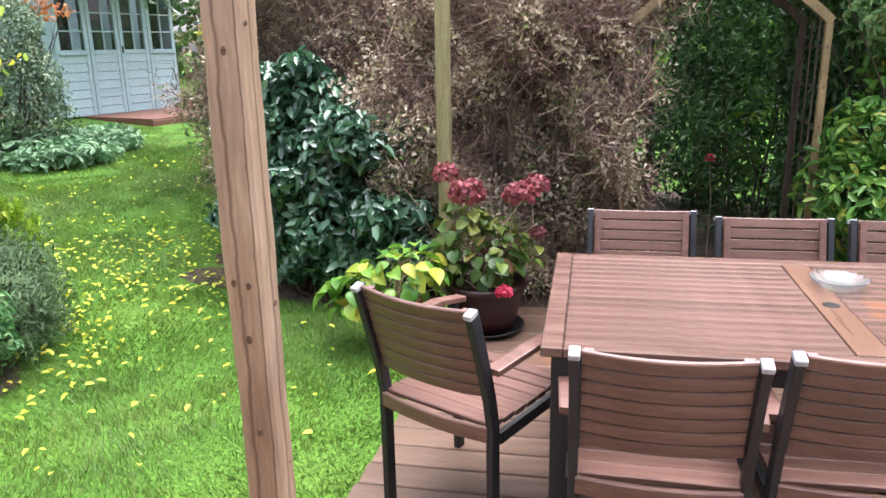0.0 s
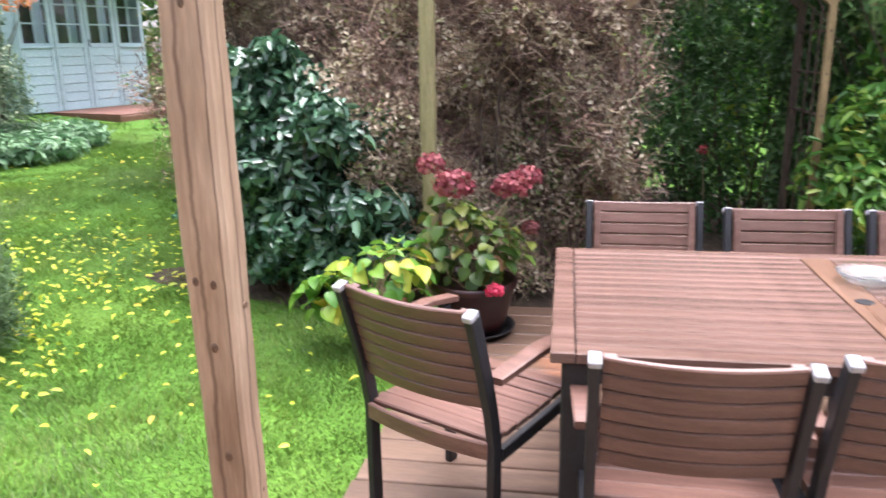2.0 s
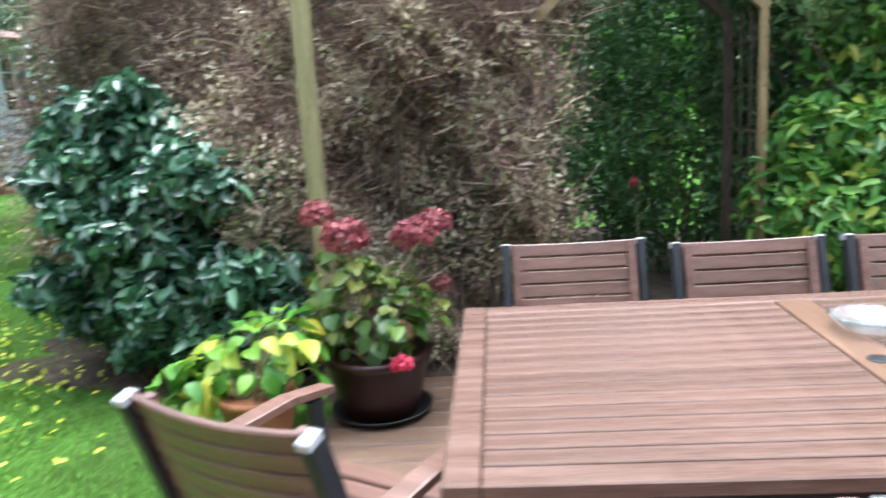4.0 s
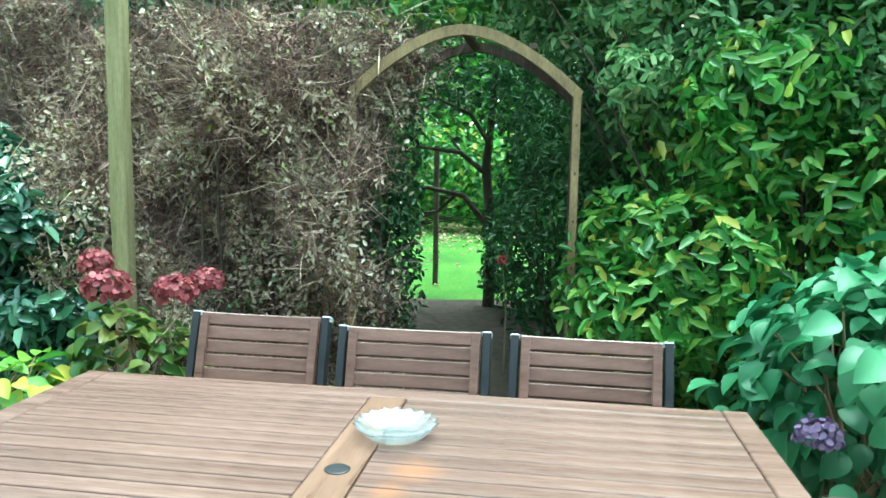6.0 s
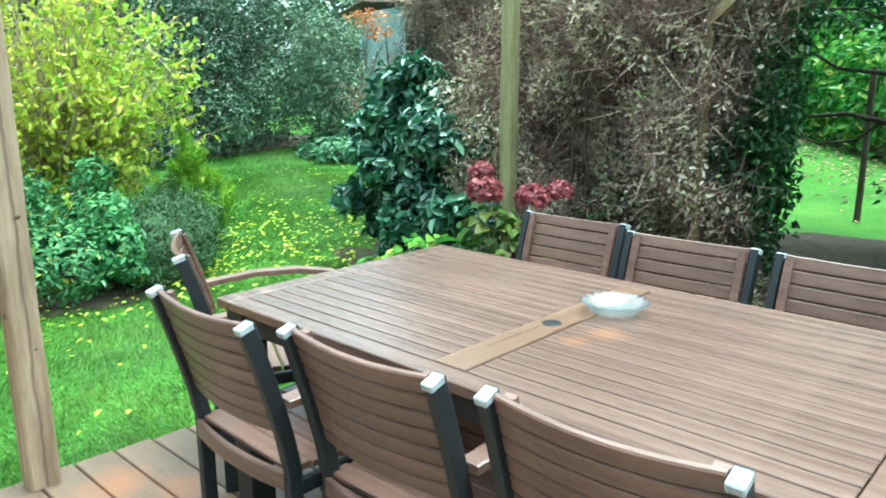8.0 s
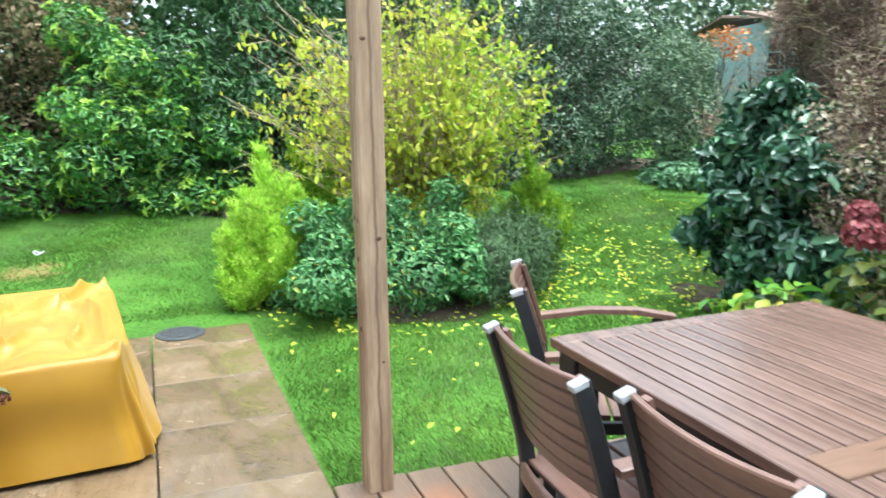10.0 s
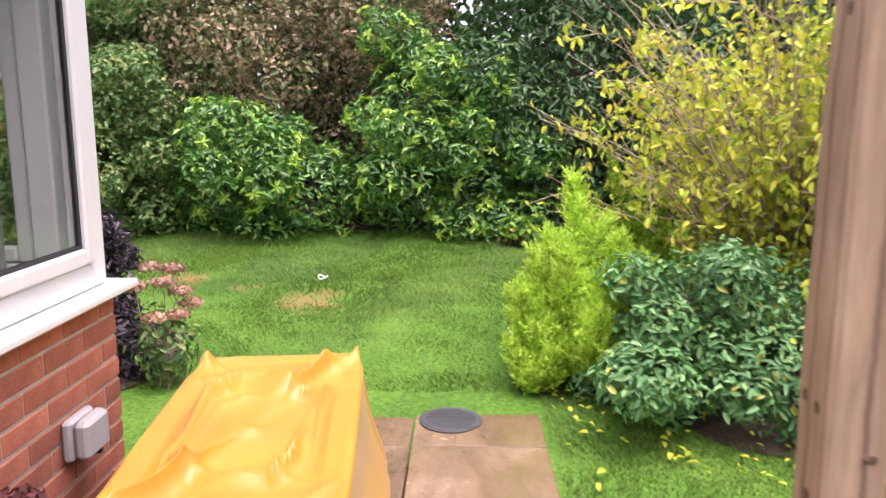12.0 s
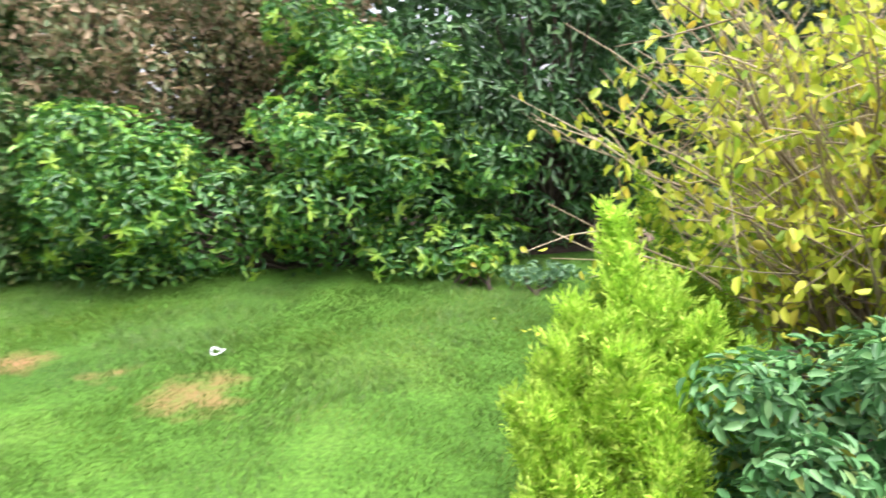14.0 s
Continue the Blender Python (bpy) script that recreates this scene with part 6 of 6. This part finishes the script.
# ---- beyond the arch ----
shrub("dark_side_shrub", (1.2, 5.6), [(1.22, 5.6, 0.7, 0.55, 0.5, 0.8), (1.2, 5.7, 1.8, 0.5, 0.5, 0.8)], 4200, 0.07, 0.035, F_DARKGREEN, "dark evergreen bush beside the path beyond the arch", shell=0.25, stems=16)
def litter():
    """Straw-coloured leaf litter at the end of the next lawn."""
    n = 3000
    x, y = RNG.uniform(-5.5, 2.0, n), 15.0 - np.abs(RNG.normal(size=n)) * 2.6
    P = np.stack([x, y, ground_z(x, y) + 0.02], 1)
    V, F = leaves(P, np.array([0, 0, 1.0]) + RNG.normal(size=P.shape) * 0.3, 0.09, 0.05, 0.1)
    tagged(np_part("leaf_litter", V, F, F_BROWNLEAF), "straw-coloured dead leaves on the next lawn", "leaves", "", "stuff")


litter()


def small_tree():
    """A crooked little tree: dark trunk, spreading bare limbs, a thin crown."""
    ob = shrub("crooked_tree", (0.68, 6.0), [(0.2, 6.0, 2.05, 0.75, 0.5, 0.28), (0.7, 6.1, 2.35, 0.9, 0.5, 0.35), (-0.5, 6.0, 2.1, 0.4, 0.4, 0.3), (0.75, 6.0, 0.45, 0.16, 0.2, 0.5)], 2600, 0.075, 0.036, F_DARKGREEN,
               "crooked dark little tree with bare spreading limbs", "tree", shell=0.35, stems=0)
    limbs = [([(0, 0, -0.05), (0.02, 0, 0.7), (-0.05, 0.02, 1.3), (0.03, 0, 2.2)], (0.06, 0.05, 0.045, 0.02)),
             ([(0, 0, 0.75), (-0.25, 0, 1.05), (-0.6, 0.05, 1.12), (-1.25, 0, 1.05)], (0.035, 0.028, 0.02, 0.008)),
             ([(-0.03, 0, 1.25), (-0.3, 0.05, 1.45), (-0.7, 0, 1.5), (-1.1, 0, 1.75)], (0.03, 0.022, 0.015, 0.006)),
             ([(-0.3, 0.02, 1.08), (-0.5, 0, 0.9), (-0.8, 0.04, 0.85), (-1.0, 0, 0.92)], (0.018, 0.014, 0.01, 0.005)),
             ([(0, 0, 1.5), (-0.2, 0, 1.8), (-0.6, 0, 1.98), (-0.9, 0, 2.0)], (0.025, 0.02, 0.014, 0.006))]
    tv, tf = tubes([(np.array(p), np.array(q)) for p, q in limbs], 7)
    np_part("trunk", tv, tf, M_BARK_SHADED_WOOD, ob)


small_tree()
red = thing("red_flower", pose(0.96, 3.75, -0.02), "single red bloom on a thin stem beside the arch", "flower")
tv, tf = tubes([(np.array([[0.02, 0, -0.02], [0.03, 0.02, 0.4], [0, 0, 0.74]]), np.array([0.006, 0.005, 0.003]))])
np_part("stem", tv, tf, M_TAN_TWIG, red)
flower_head(red, (0, 0, 0.75), 0.035, F_RED, "red petals", 90, 1.0)
shrub("field_bush", (-1.5, 13.4), [(-3.2, 13.4, 1.0, 1.0, 0.6, 1.0), (-1.6, 13.4, 1.15, 1.0, 0.6, 1.1), (0.0, 13.3, 1.0, 0.9, 0.6, 1.0), (1.4, 13.2, 1.2, 0.9, 0.6, 1.2)], 5200, 0.16, 0.09, F_LAUREL, "sunlit leafy bushes at the end of the next lawn", shell=0.35, rag=0.2, stems=20)
timber_post("field_post", -0.02, 7.2, -0.03, 1.5, 0.055, M_BARK_SHADED_WOOD, "thin dark post standing on the lawn beyond the arch")
shrub("bright_tree", (0.5, 15.5), [(-1.5, 15.5, 2.2, 1.6, 1.2, 1.9), (0.8, 15.8, 2.4, 1.6, 1.2, 2.2), (3.0, 15.5, 2.0, 1.6, 1.2, 1.9), (-4, 15.5, 2.4, 1.8, 1.2, 2.2), (1, 16, 4.5, 3.0, 1.2, 1.6), (-3, 16, 4.8, 3.0, 1.2, 1.6)], 12000, 0.17, 0.10, F_BRIGHT,
      "bright green trees at the end of the next lawn", "tree", shell=0.25, rag=0.2, stems=30, r0=0.05)


def tree(name, x, y, h, lumps, n, L, W, material, label, r=0.09):
    ob = shrub(name, (x, y), lumps, n, L, W, material, label, "tree", shell=0.28, rag=0.2, stems=0)
    pts = np.array([[0, 0, -0.1], [0.05, 0.02, h * 0.3], [-0.03, 0.05, h * 0.6], [0.02, 0, h * 0.9]])
    tv, tf = tubes([(pts, np.array([r, r * 0.8, r * 0.6, r * 0.25]))], 9)
    np_part("trunk", tv, tf, M_BARK_SHADED_WOOD, ob)
    return ob


tree("shade_tree", -1.3, 5.3, 3.4, [(-0.6, 5.2, 3.0, 1.3, 0.9, 0.9), (0.9, 5.3, 2.95, 1.2, 0.9, 0.8), (2.4, 5.2, 2.6, 1.2, 0.9, 1.0), (0.3, 5.5, 3.9, 2.0, 1.0, 0.8)], 9000, 0.09, 0.05, F_MAPLE, "dark trunked tree with a spreading leafy crown behind the hedge")
tree("shade_tree", 1.75, 4.7, 3.0, [(1.75, 5.2, 0.9, 0.55, 0.5, 1.0), (2.2, 4.9, 1.8, 0.7, 0.6, 0.9), (2.4, 4.9, 3.2, 1.1, 0.8, 0.9), (3.6, 4.9, 2.0, 1.0, 0.8, 1.6)], 6500, 0.09, 0.05, F_LAUREL, "leafy tree behind the laurel hedge")
tree("shade_tree", -2.4, 5.0, 3.4, [(-2.2, 4.8, 2.7, 1.1, 0.8, 0.9), (-3.4, 5.2, 2.8, 1.1, 0.9, 1.0), (-2.6, 5.3, 3.7, 1.5, 1.0, 0.8), (-3.1, 4.75, 1.3, 0.42, 0.42, 1.0), (-2.7, 4.6, 1.0, 0.4, 0.4, 0.9)], 12500, 0.07, 0.04, F_OLIVE, "grey-green tree behind the brown hedge")
tree("shade_tree", -4.4, 7.4, 3.2, [(-3.6, 6.4, 1.0, 0.8, 1.0, 1.0), (-3.4, 7.0, 2.4, 0.9, 1.2, 1.0), (-3.0, 5.6, 1.4, 0.7, 0.9, 1.1)], 9000, 0.075, 0.04, F_DARKGREEN, "dark bushy tree at the edge of the lawn", 0.06)


def backdrop_hedge(name, x0, y0, x1, y1, h, n, material, label, L=0.2):
    """A far belt of trees: stems and leaves in one row of uneven crowns."""
    length = math.hypot(x1 - x0, y1 - y0)
    k = max(2, int(length / 1.6))
    lumps = []
    for i in range(k + 1):
        t = i / k
        x, y = x0 + (x1 - x0) * t, y0 + (y1 - y0) * t
        lumps.append((x, y, h * 0.30, 1.3, 1.3, h * 0.34))
        lumps.append((x + RNG.normal() * 0.3, y + RNG.normal() * 0.3, h * (0.72 + 0.12 * RNG.random()), 1.3, 1.3, h * 0.33))
    shrub(name, ((x0 + x1) / 2, (y0 + y1) / 2), lumps, n, L, L * 0.55, material, label, "tree", shell=0.3, rag=0.22, stems=30, r0=0.05)


backdrop_hedge("tree_belt", -11.5, -9.0, -11.0, 4.0, 4.9, 22000, F_DARKGREEN, "belt of tall dark trees behind the back border")
backdrop_hedge("tree_belt", -11.5, 5.0, -12.5, 16.0, 4.6, 14000, F_OLIVE, "belt of tall grey-green trees beyond the lawn")
backdrop_hedge("tree_belt", -11.0, 17.5, 8.0, 20.0, 7.0, 26000, F_MAPLE, "belt of tall trees beyond the neighbouring lawn", 0.28)
backdrop_hedge("tree_belt", 5.0, 3.4, 7.0, 14.0, 5.0, 12000, F_MAPLE, "tall leafy trees along the side boundary")
backdrop_hedge("tree_belt", -9.5, -7.5, -3.2, -9.0, 4.4, 10000, F_DARKGREEN, "tall evergreen trees past the house corner")


# ---- summer house ----
def summer_house():
    gx, gy = -8.24, 8.81
    z0 = 0.56
    turn = math.degrees(math.atan2(0.70, 2.35))
    ob = thing("summer_house", pose(gx, gy, z0, 0, 0, 90 - turn), "pale blue painted wooden summer house with glazed doors", "shed")
    W, D, H = 2.45, 2.0, 2.15
    part("side_wall", box(0, 0.05, 0.06, D, 0, H, 0.004), M_SHED, ob)
    part("side_wall", box(W - 0.05, W, 0.06, D, 0, H, 0.004), M_SHED, ob)
    part("back_wall", box(0.05, W - 0.05, D - 0.05, D, 0, H, 0.004), M_SHED, ob)
    part("base", box(0.06, W - 0.06, 0.07, D - 0.06, -0.02, 0.06, 0.0), M_DARK, ob)
    bm = bmesh.new()
    add_box(bm, -0.15, W + 0.15, -0.25, D / 2 + 0.05, H + 0.0, H + 0.05, 0.006, Matrix.Translation((0, 0, 0.02)) @ Matrix.Rotation(radians(12), 4, 'X'))
    add_box(bm, -0.15, W + 0.15, D / 2 - 0.05, D + 0.2, H + 0.38, H + 0.43, 0.006, Matrix.Rotation(radians(-9), 4, 'X'))
    part("roof", bm, M_ROOF, ob)
    pw = W / 4
    for i in range(4):
        x0, x1 = i * pw + 0.006, (i + 1) * pw - 0.006
        door = i in (1, 2)
        bm = bmesh.new()
        s = 0.075
        zb, zt = 1.06, 1.95
        add_box(bm, x0, x0 + s, 0, 0.05, 0.0, H, 0.004)
        add_box(bm, x1 - s, x1, 0, 0.05, 0.0, H, 0.004)
        add_box(bm, x0 + s, x1 - s, 0, 0.05, zb - 0.07, zb, 0.004)
        add_box(bm, x0 + s, x1 - s, 0, 0.05, zt, H, 0.004)
        panel = part("door" if door else "front_panel", bm, M_SHED, ob)
        for k in range(7):
            z = 0.0 + k * 0.1414
            block("cladding_board", x1 - x0 - 2 * s, 0.022, 0.139, 0.006, M_SHED, panel, pose((x0 + x1) / 2, 0.016, z + 0.071, -5))
        # dark sheet added behind the panes, its colour standing in for the unlit inside
        part("shade_sheet", box(x0 + s, x1 - s, 0.30, 0.31, zb - 0.1, zt, 0), M_DARK, panel)
        for a in range(2):
            for b in range(3):
                wx0 = x0 + s + (x1 - x0 - 2 * s) * a / 2
                wz0 = zb + (zt - zb) * b / 3
                wx1, wz1 = wx0 + (x1 - x0 - 2 * s) / 2, wz0 + (zt - zb) / 3
                p = part("pane", box(wx0 + 0.006, wx1 - 0.006, 0.022, 0.028, wz0 + 0.006, wz1 - 0.006, 0), M_GLASS, panel)
                p.visible_shadow = False
        for a in (1,):
            xm = x0 + s + (x1 - x0 - 2 * s) * a / 2
            part("glazing_bar", box(xm - 0.011, xm + 0.011, 0.008, 0.035, zb, zt, 0.002), M_SHED, panel)
        for b in (1, 2):
            zm = zb + (zt - zb) * b / 3
            part("glazing_bar", box(x0 + s, x1 - s, 0.010, 0.033, zm - 0.011, zm + 0.011, 0.002), M_SHED, panel)
        if not door:
            part("window_sill", box(x0 + 0.03, x1 - 0.03, -0.03, 0.0, zb - 0.075, zb - 0.045, 0.004), M_SHED, panel)
        if i == 2:
            part("door_handle", box(x0 + 0.02, x0 + 0.04, -0.02, 0.0, 1.0, 1.12, 0.003), M_BLACK, panel)
    return turn


summer_house()
stage = thing("shed_deck", pose(-8.24, 8.81, 0.33, 0, 0, 73.4), "low red-brown timber platform in front of the summer house", "decking")
part("platform", box(0.3, 4.2, -1.63, -0.03, -0.15, 0.21, 0.008), M_SHEDDECK, stage)
part("step", box(0.5, 4.2, -2.15, -1.66, -0.2, 0.03, 0.008), M_STONE, stage, "pale stone step")
for k in range(11):
    block("deck_board", 3.9, 0.142, 0.022, 0.003, M_SHEDDECK, stage, Matrix.Translation((2.25, -1.55 + k * 0.146, 0.222)))
jar = thing("flower_pot", pose(-7.14, 10.68, 0.565), "small terracotta pot with pale flowers on the platform", "potted plant")
plant_pot(jar, 0.1, 0.17, M_TERRA, "terracotta pot")
flower_head(jar, (0, 0, 0.22), 0.11, F_SAGE, "tuft of pale leaves", 120)
flower_head(jar, (0.05, 0.03, 0.28), 0.06, F_ROSE, "pale flowers", 60)
shrub("yellow_shrub", (-7.0, 12.4), [(-7.0, 12.2, 1.9, 0.5, 0.5, 0.8)], 1200, 0.09, 0.05, F_YELLOW, "yellow-leaved shrub beside the summer house", shell=0.4, stems=16)
fence = thing("panel_fence", pose(-7.2, 12.6, 0.4, 0, 0, 0), "brown vertical board garden fence", "fence")
for k in range(26):
    block("fence_board", 0.14, 0.02, 1.7, 0.003, M_ARCH, fence, Matrix.Translation((k * 0.15 - 0.6, 0.0, 0.85)))

# ---- neighbour's house ----
nb = thing("neighbour_house", pose(-8.2, -5.75, 0, 0, 0, -58), "neighbouring red brick house with a white window behind the bushes", "house")
part("wall", box(-0.19, 4.4, -0.3, 0, 0, 4.2, 0), M_BRICK, nb)
bm = bmesh.new()
add_box(bm, -0.5, 4.7, -0.6, 0.25, 4.2, 4.4, 0.01)
part("roof", bm, M_ROOF, nb)
# dark slab in place of glass, coloured as the unlit room behind
win = part("window", box(-0.17, 1.03, 0.0, 0.02, 1.85, 3.1, 0), M_DARK, nb)
bm = bmesh.new()
for a in ((-0.17, -0.09, 1.85, 3.1), (0.95, 1.03, 1.85, 3.1), (0.25, 0.30, 1.93, 3.02), (-0.09, 0.95, 1.85, 1.93), (-0.09, 0.95, 3.02, 3.1)):
    add_box(bm, a[0], a[1], 0.003, 0.07, a[2], a[3], 0.006)
part("window_frame", bm, M_UPVC, win, "white plastic frame")

# ---- small pieces: bricks, slabs, deck boards ----
def brick_face(wall, x0, x1, z0, z1, y, along="x"):
    L, Hh, j = 0.215, 0.065, 0.010
    course = 0
    z = z0
    while z + Hh <= z1 + 0.001:
        x = x0 - (0 if course % 2 == 0 else (L + j) / 2)
        while x < x1 - 0.01:
            a, b = max(x, x0), min(x + L, x1)
            if b - a > 0.03:
                c = (a + b) / 2
                dy = RNG.uniform(-0.0015, 0.0015)
                m = Matrix.Translation((c, y - 0.044 + dy, z + Hh / 2)) if along == "x" else Matrix.Translation((y + 0.044 + dy, c, z + Hh / 2)) @ Matrix.Rotation(math.pi / 2, 4, 'Z')
                block("brick", round(b - a, 2), 0.09, Hh, 0.004, M_BRICK, wall, m)
            x += L + j
        z += Hh + j
        course += 1


brick_face(house_wall, -2.128, -0.62, -0.06, 0.83, WALL_Y)
brick_face(house_wall_r, 0.66, 1.9, -0.06, 0.83, WALL_Y)

xs = [-3.36 + 0.612 * k for k in range(13)]
ys = [-0.495, -1.098, -1.70, -2.05]
for i in range(len(xs) - 1):
    for j in range(3):
        a, b, c, d = xs[i] + 0.004, xs[i + 1] - 0.004, ys[j + 1] + 0.004, ys[j] - 0.004
        m = Matrix.Translation(((a + b) / 2, (c + d) / 2, -0.0135 + RNG.uniform(-0.0015, 0.0015))) @ Euler((RNG.normal() * 0.002, RNG.normal() * 0.002, 0)).to_matrix().to_4x4()
        block("paving_slab", b - a, d - c, 0.027, 0.002, M_SLAB, patio, m)

y = -0.49
k = 0
while y < 2.33:
    left = -0.765 + min(0.07, 0.07 * max(0, (y + 0.3) / 0.9))
    block("deck_board", round(3.98 - left, 2), 0.139, 0.028, 0.004, M_DECK, deck, Matrix.Translation(((left + 3.98) / 2, y + 0.07, -0.0145 + RNG.uniform(-0.001, 0.001))))
    y += 0.1445
    k += 1
